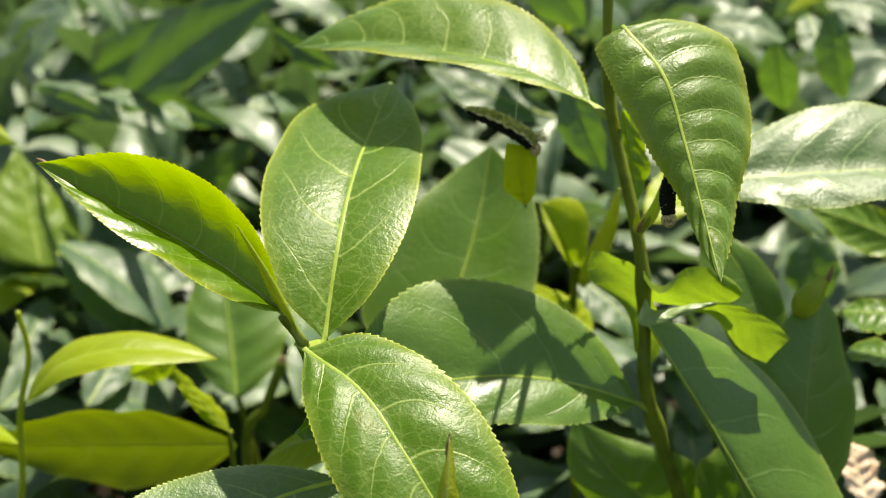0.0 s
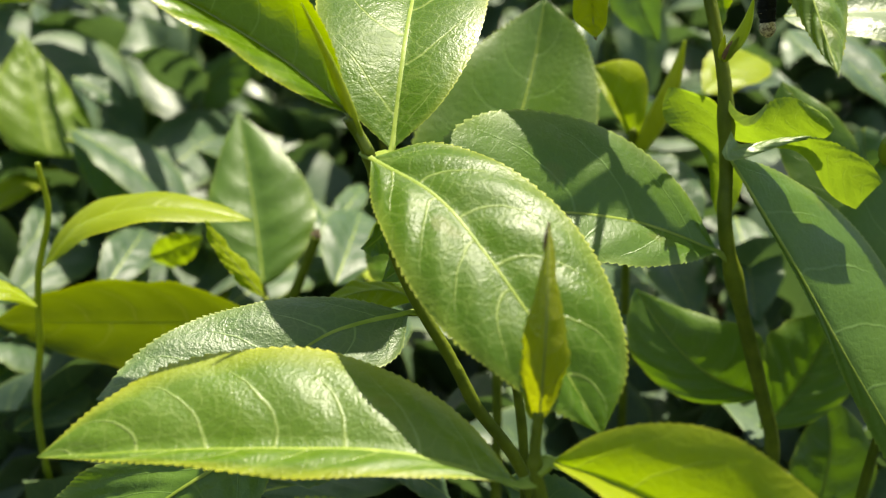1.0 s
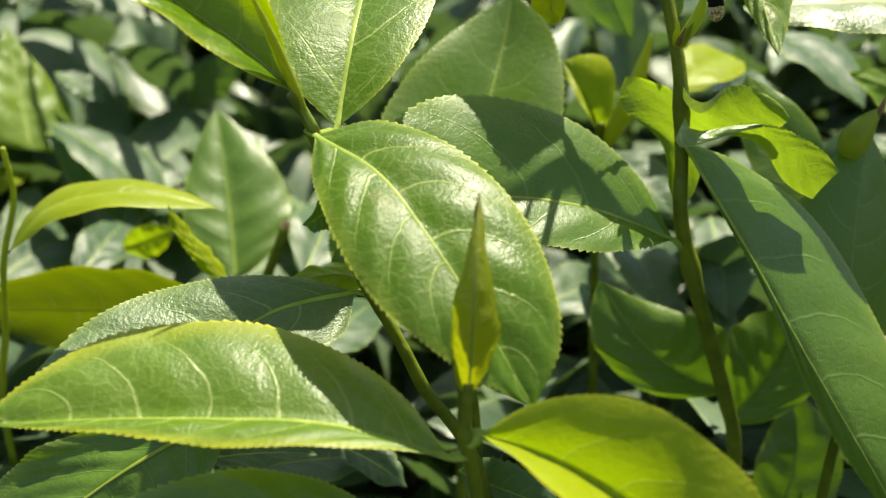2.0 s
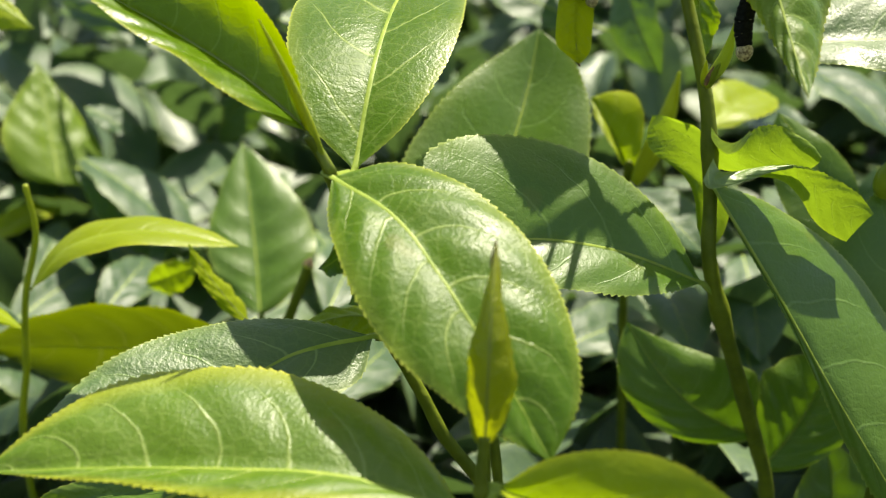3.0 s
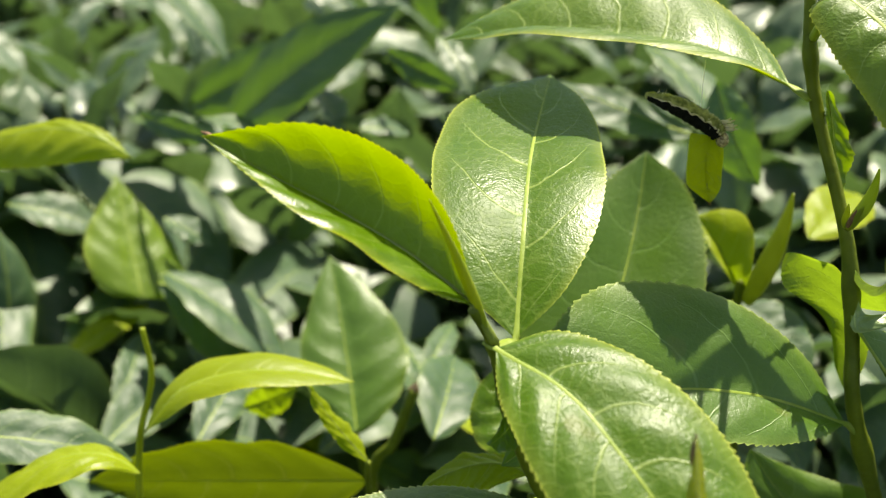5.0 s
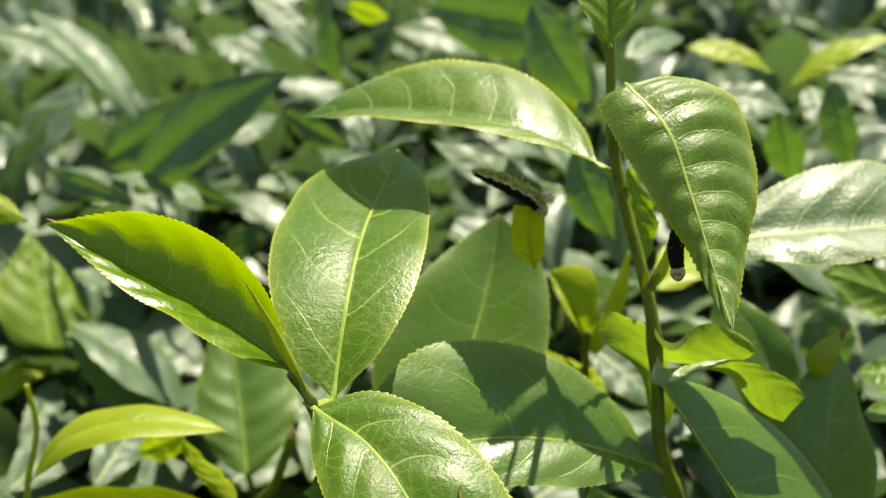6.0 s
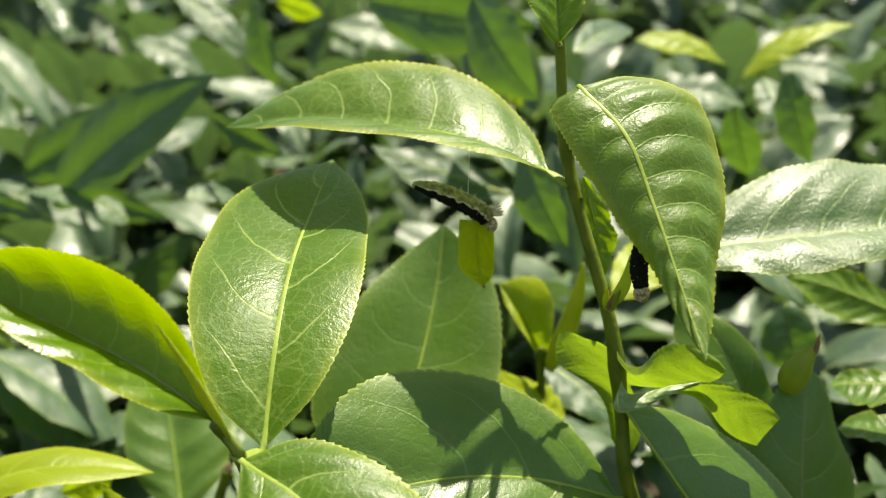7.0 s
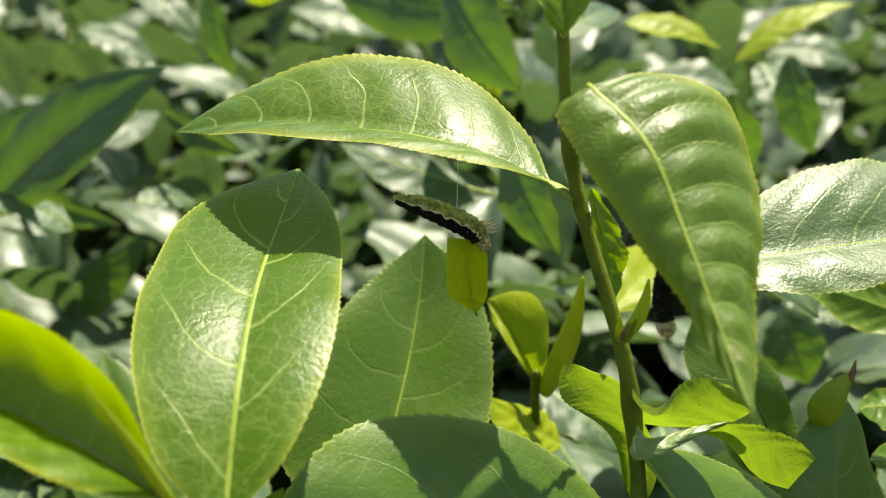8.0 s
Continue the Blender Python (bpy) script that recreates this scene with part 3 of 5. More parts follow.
curled_leaf(tall_shoot, [(0.0660, 0.3000, 0.8993), (0.0692, 0.3000, 0.9003), (0.0739, 0.3010, 0.8998), (0.0798, 0.3020, 0.8982), (0.0851, 0.3030, 0.8957), (0.0910, 0.3050, 0.8919), (0.0955, 0.3070, 0.8870)],
            [(0.0658, 0.3020, 0.8969), (0.0699, 0.3030, 0.8961), (0.0737, 0.3040, 0.8944), (0.0770, 0.3050, 0.8906), (0.0807, 0.3060, 0.8857), (0.0846, 0.3070, 0.8820), (0.0900, 0.3080, 0.8795)],
            TENDER, "yellow-green leaf folded over", (0, -0.0010, 0.0012), teeth=26)
curled_leaf(tall_shoot, [(0.0541, 0.2990, 0.9017), (0.0558, 0.2985, 0.8988), (0.0593, 0.2985, 0.8987), (0.0636, 0.2990, 0.8995), (0.0681, 0.3000, 0.9000), (0.0735, 0.3010, 0.9000)],
            [(0.0516, 0.2960, 0.8969), (0.0530, 0.2955, 0.8951), (0.0579, 0.2955, 0.8959), (0.0631, 0.2965, 0.8975), (0.0683, 0.2985, 0.8987), (0.0734, 0.3005, 0.8994)],
            LIP, "pale rolled edge of the folded leaf", (0, -0.0006, 0.0004), nu=48, name="leaf_lip")
broad_leaf(tall_shoot, [(0.0541, 0.3020, 0.8955), (0.0705, 0.2947, 0.8707), (0.0865, 0.2898, 0.8449), (0.1031, 0.2865, 0.8192), (0.1196, 0.2850, 0.7932)],
           [(0.0630, 0.2983, 0.8810), (0.0721, 0.2943, 0.8664), (0.0805, 0.2915, 0.8511), (0.0882, 0.2892, 0.8354), (0.0972, 0.2877, 0.8203), (0.1078, 0.2869, 0.8061)],
           [(0.0706, 0.3100, 0.8882), (0.0872, 0.3132, 0.8772), (0.1012, 0.3119, 0.8628), (0.1109, 0.3071, 0.8458), (0.1190, 0.3020, 0.8280), (0.1237, 0.2952, 0.8097)],
           MATURE, "large dark leaf hanging down in half shade", 0.0005, stalk=(0.0545, 0.303, 0.8967), cup=(0.04, 0.05), veins=7.0, pucker=0.0003, tooth=0.0006, teeth=70)
bud(tall_shoot, (0.05228, 0.304, 0.91892), (0.05665, 0.299, 0.93324), 0.0034, (0.0012, 0, -0.0008), material=TENDER, label="small green leaf opening from the axil")
bud(tall_shoot, (0.05219, 0.305, 0.91773), (0.05442, 0.301, 0.92395), 0.0026, (0, 0, -0.0004), label="small green axillary bud")
bud(tall_shoot, (0.05167, 0.3055, 0.9179), (0.05154, 0.303, 0.92431), 0.0020, material=BUD, label="small pointed bud")
bud(tall_shoot, (0.05187, 0.304, 0.91831), (0.05319, 0.302, 0.92308), 0.0014, material=BROWN_TIP, label="small brown bud scale")

# ---- the leaf behind, and a low shoot beside it ----
back_shoot = base_at("tea_shoot", (0.0, 0.36, 0.70), "tea shoot with one broad dull green leaf", "tea plant", "tea shoots in front")
stem(back_shoot, [(-0.00284, 0.35, 0.86038), (0.0, 0.352, 0.80), (0.0, 0.36, 0.70)], 0.0012, 0.002)
broad_leaf(back_shoot, [(-0.0021, 0.3450, 0.8628), (0.0011, 0.3544, 0.8786), (0.0061, 0.3648, 0.8932), (0.0102, 0.3749, 0.9083), (0.0130, 0.3830, 0.9248)],
           [(-0.0159, 0.3399, 0.8671), (-0.0269, 0.3436, 0.8766), (-0.0255, 0.3507, 0.8899), (-0.0185, 0.3584, 0.9014), (-0.0096, 0.3673, 0.9105), (0.0013, 0.3757, 0.9176)],
           [(0.0111, 0.3424, 0.8666), (0.0220, 0.3446, 0.8739), (0.0271, 0.3525, 0.8843), (0.0287, 0.3602, 0.8958), (0.0275, 0.3682, 0.9072), (0.0222, 0.3761, 0.9173)],
           MATURE, "broad dull green leaf with a pale midrib", 0.0010, cup=(0.04, 0.04), veins=5.4, pucker=0.0003, tooth=0.0007)

small_shoot = base_at("tea_shoot", (0.05, 0.40, 0.70), "small yellow-green tea shoot just opening", "tea plant", "tea shoots in front")
stem(small_shoot, [(0.04409, 0.377, 0.87915), (0.04181, 0.379, 0.86872), (0.05, 0.40, 0.70)], 0.0009, 0.0018)
broad_leaf(small_shoot, [(0.0437, 0.3780, 0.8792), (0.0394, 0.3814, 0.8875), (0.0350, 0.3857, 0.8954), (0.0300, 0.3910, 0.9023)],
           [(0.0407, 0.3772, 0.8832), (0.0375, 0.3787, 0.8872), (0.0348, 0.3810, 0.8911), (0.0325, 0.3837, 0.8951), (0.0311, 0.3872, 0.8988)],
           [(0.0448, 0.3760, 0.8861), (0.0460, 0.3782, 0.8931), (0.0461, 0.3814, 0.8998), (0.0431, 0.3861, 0.9044), (0.0369, 0.3895, 0.9048)],
           YOUNG, "half-open glossy yellow-green leaf", 0.0006, cup=(0.14, 0.10), veins=5.0, pucker=0.0003, tooth=0.0002, nu=120)
bud(small_shoot, (0.04411, 0.376, 0.87776), (0.05468, 0.369, 0.91381), 0.0068, (0.002, 0, 0.0), label="rolled yellow-green leaf")
leaf(small_shoot, (0.04915, 0.38, 0.86035), (0.03819, 0.375, 0.8694), (0.02669, 0.37, 0.88116), (0.0347, 0.365, 0.86608), (0.04377, 0.385, 0.86892), YOUNG, "yellow-green leaf lying flat", rib=0.0004, nu=70)

# ---- the near shoot with its bud ----
near_shoot = base_at("tea_shoot", (0.0, 0.23, 0.70), "tea shoot with two open leaves and a pointed bud", "tea plant", "tea shoots in front")
stem(near_shoot, [(0.00362, 0.212, 0.86922), (0.00325, 0.212, 0.85849), (0.00576, 0.213, 0.84183), (0.006, 0.22, 0.80), (0.0, 0.23, 0.70)], 0.0010, 0.0018, knots=(0.25,))
leaf(near_shoot, (0.00367, 0.212, 0.86722), (0.00409, 0.2095, 0.88164), (0.00465, 0.219, 0.90217), (0.00012, 0.2145, 0.87797), (0.00864, 0.215, 0.87794), BUD_LEAF, "pointed yellow-green bud, folded along its seam", rib=0.0003, rib_material=RIB_DARK, peak=0.36, foot=0.6, point=1.15, teeth=14, ripple=0.0002, nu=80, nv=10)
bud(near_shoot, (0.00371, 0.2135, 0.86652), (0.00464, 0.2195, 0.89924), 0.0022, label="inner rolled bud")
bud(near_shoot, (0.00458, 0.2183, 0.89677), (0.00474, 0.2191, 0.90255), 0.0017, material=BROWN_TIP, label="dry brown tip")
broad_leaf(near_shoot, [(0.0004, 0.2110, 0.8548), (-0.0217, 0.2142, 0.8591), (-0.0445, 0.2151, 0.8591), (-0.0673, 0.2150, 0.8583), (-0.0900, 0.2150, 0.8563)],
           [(-0.0082, 0.2228, 0.8601), (-0.0204, 0.2312, 0.8656), (-0.0351, 0.2351, 0.8698), (-0.0509, 0.2345, 0.8710), (-0.0662, 0.2310, 0.8689), (-0.0793, 0.2235, 0.8640)],
           [(-0.0121, 0.2085, 0.8574), (-0.0250, 0.2059, 0.8585), (-0.0381, 0.2063, 0.8584), (-0.0512, 0.2082, 0.8582), (-0.0641, 0.2106, 0.8580), (-0.0770, 0.2129, 0.8569)],
           GOLDEN, "long folded leaf, its near half glowing yellow", 0.0012, stalk=(0.0031, 0.212, 0.8550), cup=(0.10, 0.08), veins=7.0, pucker=0.0006, tooth=0.0006, teeth=56)
broad_leaf(near_shoot, [(0.0060, 0.2120, 0.8592), (0.0176, 0.2065, 0.8577), (0.0289, 0.2018, 0.8535), (0.0389, 0.1979, 0.8462), (0.0486, 0.1960, 0.8379)],
           [(0.0143, 0.2094, 0.8665), (0.0241, 0.2056, 0.8708), (0.0346, 0.2017, 0.8710), (0.0442, 0.1997, 0.8653), (0.0525, 0.1977, 0.8576), (0.0554, 0.1970, 0.8469)],
           [(0.0096, 0.2027, 0.8610), (0.0145, 0.1940, 0.8618), (0.0203, 0.1858, 0.8614), (0.0276, 0.1842, 0.8554), (0.0347, 0.1863, 0.8486), (0.0418, 0.1903, 0.8427)],
           YOUNG, "bright yellow-green leaf with a pale midrib", 0.0014, stalk=(0.0037, 0.212, 0.8579), cup=(0.10, 0.05), veins=5.0, pucker=0.0004, tooth=0.0004)
broad_leaf(near_shoot, [(-0.0080, 0.2130, 0.8331), (-0.0272, 0.2084, 0.8382), (-0.0468, 0.2038, 0.8396), (-0.0668, 0.2010, 0.8380)],
           [(-0.0145, 0.2164, 0.8403), (-0.0234, 0.2171, 0.8454), (-0.0331, 0.2158, 0.8485), (-0.0428, 0.2126, 0.8496), (-0.0523, 0.2086, 0.8485), (-0.0608, 0.2038, 0.8459)],
           [(-0.0136, 0.2055, 0.8341), (-0.0210, 0.2000, 0.8349), (-0.0302, 0.1979, 0.8354), (-0.0395, 0.1969, 0.8358), (-0.0489, 0.1965, 0.8360), (-0.0582, 0.1976, 0.8366)],
           MATURE, "dark toothed leaf low on the shoot", 0.0008, stalk=(0.0048, 0.214, 0.8390), cup=(0.06, 0.05), tooth=0.0007, teeth=44, nu=200)

# ---- leaves lower on the bush ----
low_shoot = base_at("tea_shoot", (-0.02, 0.29, 0.68), "lower tea branch with waxy older leaves", "tea plant", "tea shoots in front")
stem(low_shoot, [(-0.0233, 0.2705, 0.86438), (-0.012, 0.275, 0.862), (0.002, 0.280, 0.845), (0.004, 0.285, 0.78), (-0.02, 0.29, 0.68)], 0.0009, 0.0015)
broad_leaf(low_shoot, [(-0.0225, 0.2605, 0.8684), (-0.0382, 0.2539, 0.8664), (-0.0520, 0.2450, 0.8608), (-0.0675, 0.2374, 0.8588), (-0.0836, 0.2310, 0.8605)],
           [(-0.0332, 0.2610, 0.8706), (-0.0440, 0.2606, 0.8719), (-0.0547, 0.2581, 0.8715), (-0.0650, 0.2547, 0.8700), (-0.0737, 0.2486, 0.8674), (-0.0805, 0.2410, 0.8637)],
           [(-0.0244, 0.2523, 0.8616), (-0.0319, 0.2447, 0.8599), (-0.0413, 0.2394, 0.8583), (-0.0515, 0.2358, 0.8570), (-0.0621, 0.2330, 0.8574), (-0.0728, 0.2314, 0.8586)],
           WAXY, "waxy leaf with a silvery sheen", 0.0009, stalk=(-0.0180, 0.268, 0.8650), cup=(0.08, 0.06), veins=5.5, pucker=0.0004, tooth=0.0006)
leaf(low_shoot, (-0.056, 0.265, 0.83347), (-0.07922, 0.258, 0.82169), (-0.10522, 0.25, 0.80159), (-0.10499, 0.262, 0.82182), (-0.06615, 0.252, 0.81358), MATURE, "dark older leaf in shade", rib=0.0008)
leaf(low_shoot, (-0.02306, 0.3, 0.85572), (-0.03613, 0.3, 0.85837), (-0.0541, 0.3, 0.84886), (-0.03741, 0.305, 0.8592), (-0.03751, 0.295, 0.85168), YOUNG, "yellow-green leaf seen edge on", rib=0.0005)
leaf(low_shoot, (-0.02288, 0.33, 0.84566), (-0.03039, 0.34, 0.85816), (-0.02726, 0.345, 0.86984), (-0.03901, 0.335, 0.85154), (-0.02219, 0.345, 0.85644), GREEN, "pale sunlit leaf behind the stem", rib=0.0005)

right_shoot = base_at("tea_shoot", (0.11, 0.34, 0.68), "tea branch with dark upright leaves", "tea plant", "tea shoots in front")
stem(right_shoot, [(0.10466, 0.301, 0.84055), (0.106, 0.32, 0.78), (0.11, 0.34, 0.68)], 0.0012, 0.002)
broad_leaf(right_shoot, [(0.1070, 0.3120, 0.8312), (0.1055, 0.3148, 0.8473), (0.1054, 0.3185, 0.8633), (0.1071, 0.3238, 0.8787), (0.1108, 0.3320, 0.8924)],
           [(0.0991, 0.3171, 0.8380), (0.0926, 0.3187, 0.8476), (0.0881, 0.3206, 0.8582), (0.0877, 0.3227, 0.8695), (0.0946, 0.3256, 0.8782), (0.1018, 0.3283, 0.8869)],
           [(0.1153, 0.3201, 0.8315), (0.1213, 0.3252, 0.8385), (0.1234, 0.3281, 0.8495), (0.1230, 0.3310, 0.8606), (0.1197, 0.3322, 0.8717), (0.1167, 0.3331, 0.8828)],
           MATURE, "dark upright leaf, cupped", 0.0006, RIB_DARK, cup=(0.06, 0.05), veins=6.0, pucker=0.0004, tooth=0.0006)
bud(right_shoot, (0.10878, 0.3215, 0.89857), (0.10981, 0.3215, 0.904), 0.0015, material=BROWN_TIP, label="dry brown tip")
bud(right_shoot, (0.10368, 0.325, 0.88683), (0.1095, 0.322, 0.90078), 0.0085, (-0.001, 0, 0.0005), label="yellow-green bud with a brown tip")
leaf(right_shoot, (0.08313, 0.345, 0.8085), (0.06047, 0.34, 0.8197), (0.0409, 0.345, 0.84307), (0.04392, 0.339, 0.8182), (0.07627, 0.343, 0.83088), MATURE, "dark leaf in the shade", rib=0.0008)
leaf(right_shoot, (0.08112, 0.34, 0.79928), (0.09318, 0.345, 0.81256), (0.10398, 0.35, 0.83702), (0.08005, 0.34, 0.82935), (0.11048, 0.345, 0.81294), MATURE, "dark leaf in the shade", rib=0.0008)
leaf(right_shoot, (0.09627, 0.35, 0.7402), (0.10701, 0.35, 0.77872), (0.10198, 0.355, 0.80431), (0.09434, 0.35, 0.77839), (0.12028, 0.345, 0.77572), MATURE, "dark leaf low in the bush", rib=0.0008)
leaf(right_shoot, (0.15351, 0.36, 0.87296), (0.13736, 0.36, 0.87478), (0.12544, 0.355, 0.8766), (0.14053, 0.366, 0.87745), (0.13415, 0.35, 0.87143), GREEN, "pale green leaf with a clear midrib", rib=0.0006)
leaf(right_shoot, (0.14477, 0.34, 0.86362), (0.13395, 0.34, 0.86753), (0.12181, 0.34, 0.86909), (0.13814, 0.35, 0.86953), (0.13185, 0.335, 0.86669), GREEN, "pale green leaf with a clear midrib", rib=0.0006)
broad_leaf(right_shoot, [(0.1035, 0.3450, 0.8635), (0.0988, 0.3506, 0.8778), (0.0918, 0.3561, 0.8912), (0.0828, 0.3620, 0.9032)],
           [(0.0940, 0.3447, 0.8644), (0.0876, 0.3468, 0.8708), (0.0837, 0.3501, 0.8789), (0.0807, 0.3544, 0.8869), (0.0796, 0.3596, 0.8948)],
           [(0.1065, 0.3454, 0.8720), (0.1054, 0.3496, 0.8800), (0.1030, 0.3531, 0.8880), (0.0979, 0.3572, 0.8943), (0.0910, 0.3604, 0.8993)],
           MATURE, "dull green rounded leaf", 0.0006, cup=(0.05, 0.05), pucker=0.0002, tooth=0.0004, nu=160)
leaf(right_shoot, (0.16801, 0.4, 0.88132), (0.14597, 0.4, 0.89187), (0.12528, 0.4, 0.89856), (0.1495, 0.405, 0.8977), (0.14254, 0.395, 0.88436), GREEN, "long green leaf behind", rib=0.0006)

# ---- the small shoot with arched leaves ----
arch_shoot = base_at("tea_shoot", (-0.135, 0.35, 0.68), "young tea shoot with arched yellow-green leaves", "tea plant", "tea shoots in front")
stem(arch_shoot, [(-0.13221, 0.333, 0.88309), (-0.13153, 0.335, 0.86761), (-0.13705, 0.336, 0.84815), (-0.13953, 0.337, 0.82601), (-0.14415, 0.34, 0.78594), (-0.135, 0.35, 0.68)], 0.0008, 0.0013, BUD)
broad_leaf(arch_shoot, [(-0.1350, 0.3350, 0.8506), (-0.1235, 0.3354, 0.8634), (-0.1072, 0.3366, 0.8688), (-0.0903, 0.3400, 0.8677), (-0.0737, 0.3430, 0.8635)],
           [(-0.1307, 0.3407, 0.8606), (-0.1212, 0.3444, 0.8677), (-0.1094, 0.3466, 0.8710), (-0.0970, 0.3472, 0.8707), (-0.0849, 0.3465, 0.8676)],
           [(-0.1261, 0.3303, 0.8570), (-0.1165, 0.3278, 0.8637), (-0.1051, 0.3271, 0.8670), (-0.0936, 0.3302, 0.8667), (-0.0833, 0.3361, 0.8651)],
           YOUNG, "arched yellow-green leaf", 0.0006, cup=(0.08, 0.08), pucker=0.0003, tooth=0.0003, nu=140)
leaf(arch_shoot, (-0.13272, 0.322, 0.84342), (-0.15412, 0.318, 0.84985), (-0.19356, 0.31, 0.82516), (-0.15597, 0.306, 0.84535), (-0.1575, 0.33, 0.84661), YOUNG, "arched yellow-green leaf", rib=0.0004, nu=80)
leaf(arch_shoot, (-0.07539, 0.365, 0.82139), (-0.11973, 0.36, 0.8232), (-0.1628, 0.355, 0.82465), (-0.11585, 0.348, 0.84271), (-0.11519, 0.368, 0.80182), OLIVE, "broad dark leaf in half shade", rib=0.0006, nu=80)
leaf(arch_shoot, (-0.06951, 0.335, 0.84229), (-0.07689, 0.331, 0.85405), (-0.084, 0.327, 0.86852), (-0.07904, 0.328, 0.85371), (-0.07517, 0.336, 0.85302), YOUNG, "narrow yellow-green leaf with brown flecks", rib=0.0004, rib_material=RIB_DARK, nu=60, nv=8, teeth=12, peak=0.4)
stem(arch_shoot, [(-0.06951, 0.335, 0.84229), (-0.075, 0.345, 0.80), (-0.11, 0.35, 0.70)], 0.0008, 0.0014)

twig_thing = base_at("twig", (-0.07, 0.39, 0.70), "olive cut twig with a dry brown end", "twig")
stem(twig_thing, [(-0.06021, 0.378, 0.84746), (-0.06771, 0.38, 0.82874), (-0.07659, 0.384, 0.80537), (-0.07, 0.39, 0.70)], 0.0017, 0.002, STEM, "stem", "olive green bark")
bud(twig_thing, (-0.0609, 0.378, 0.84571), (-0.05947, 0.378, 0.85007), 0.0040, material=BARK, label="dry brown cut end")
bg_shoot = base_at("tea_shoot", (-0.08, 0.45, 0.66), "tea branch with broad blurred leaves", "tea plant", "tea shoots behind")
stem(bg_shoot, [(-0.08768, 0.42, 0.81457), (-0.08, 0.43, 0.75), (-0.08, 0.45, 0.66)], 0.0012, 0.002)
leaf(bg_shoot, (-0.08499, 0.408, 0.81879), (-0.09112, 0.428, 0.84337), (-0.10022, 0.452, 0.87372), (-0.10726, 0.423, 0.84006), (-0.0685, 0.43, 0.84321), MATURE, "broad upright leaf", rib=0.0008, nu=70, peak=0.5)
leaf(bg_shoot, (-0.2478, 0.4700, 0.8051), (-0.2411, 0.4700, 0.8451), (-0.2468, 0.4800, 0.8789), (-0.2558, 0.4700, 0.8450), (-0.2334, 0.4800, 0.8424), BROAD, rib=0.0007, nu=60)
leaf(bg_shoot, (-0.1724, 0.4600, 0.8604), (-0.1525, 0.4600, 0.8490), (-0.1311, 0.4600, 0.8160), (-0.1574, 0.4500, 0.8379), (-0.1480, 0.4700, 0.8486), BROAD, rib=0.0007, nu=60)
leaf(bg_shoot, (-0.1567, 0.5800, 0.8387), (-0.1383, 0.5800, 0.8649), (-0.1095, 0.5800, 0.8848), (-0.1558, 0.5800, 0.8591), (-0.1272, 0.5800, 0.8563), BROAD, rib=0.0007, nu=60)
leaf(bg_shoot, (-0.2114, 0.5500, 0.9159), (-0.1795, 0.5500, 0.9093), (-0.1455, 0.5500, 0.8934), (-0.1819, 0.5600, 0.9148), (-0.1799, 0.5400, 0.9040), BROAD, rib=0.0007, nu=60)
leaf(bg_shoot, (-0.1194, 0.5000, 0.9065), (-0.1336, 0.5000, 0.9164), (-0.1636, 0.5000, 0.9225), (-0.1365, 0.5100, 0.9192), (-0.1309, 0.4900, 0.9126), BROAD, rib=0.0007, nu=60)
leaf(bg_shoot, (0.0401, 0.4700, 0.9170), (0.0135, 0.4700, 0.9269), (-0.0146, 0.4700, 0.9388), (0.0181, 0.4800, 0.9314), (0.0091, 0.4600, 0.9206), BROAD, rib=0.0007, nu=60)
leaf(bg_shoot, (-0.1832, 0.4700, 0.8507), (-0.1892, 0.4800, 0.8665), (-0.2015, 0.5000, 0.8988), (-0.2060, 0.4700, 0.8697), (-0.1719, 0.4900, 0.8593), TENDER, rib=0.0007, nu=60, peak=0.24, foot=0.6, point=1.5)
leaf(bg_shoot, (-0.1562, 0.4000, 0.9209), (-0.1840, 0.4000, 0.9312), (-0.2244, 0.4000, 0.9163), (-0.1851, 0.3950, 0.9189), (-0.1857, 0.4050, 0.9335), YOUNG, rib=0.0007, nu=60)
far_shoot = base_at("tea_shoot", (0.1, 0.6, 0.75), "tea branch with sunlit leaves farther back", "tea plant", "tea shoots behind")
leaf(far_shoot, (-0.1401, 0.7500, 0.9328), (-0.1652, 0.7500, 0.9400), (-0.1960, 0.7500, 0.9409), (-0.1687, 0.7600, 0.9462), (-0.1651, 0.7400, 0.9334), YOUNG, rib=0.0007, nu=50)
leaf(far_shoot, (0.1389, 0.5300, 0.9589), (0.1188, 0.5300, 0.9702), (0.0990, 0.5300, 0.9712), (0.1235, 0.5400, 0.9724), (0.1119, 0.5200, 0.9665), YOUNG, rib=0.0007, nu=50)
leaf(far_shoot, (0.1534, 0.5600, 0.9502), (0.1757, 0.5600, 0.9663), (0.2056, 0.5600, 0.9721), (0.1789, 0.5700, 0.9708), (0.1738, 0.5500, 0.9608), YOUNG, rib=0.0007, nu=50)
leaf(far_shoot, (0.0493, 0.5500, 0.9416), (0.0447, 0.5500, 0.9613), (0.0447, 0.5500, 0.9803), (0.0391, 0.5500, 0.9616), (0.0512, 0.5500, 0.9586), YOUNG, rib=0.0007, nu=50)
mid_shoot = base_at("tea_shoot", (0.0, 0.5, 0.70), "spreading tea branch with sunlit and shaded leaves", "tea plant", "tea shoots behind")
leaf(mid_shoot, (-0.1932, 0.3241, 0.8538), (-0.1668, 0.3338, 0.8480), (-0.1439, 0.3468, 0.8358), (-0.1682, 0.3416, 0.8541), (-0.1644, 0.3251, 0.8438), BROAD, rib=0.0007, nu=50, nv=8)
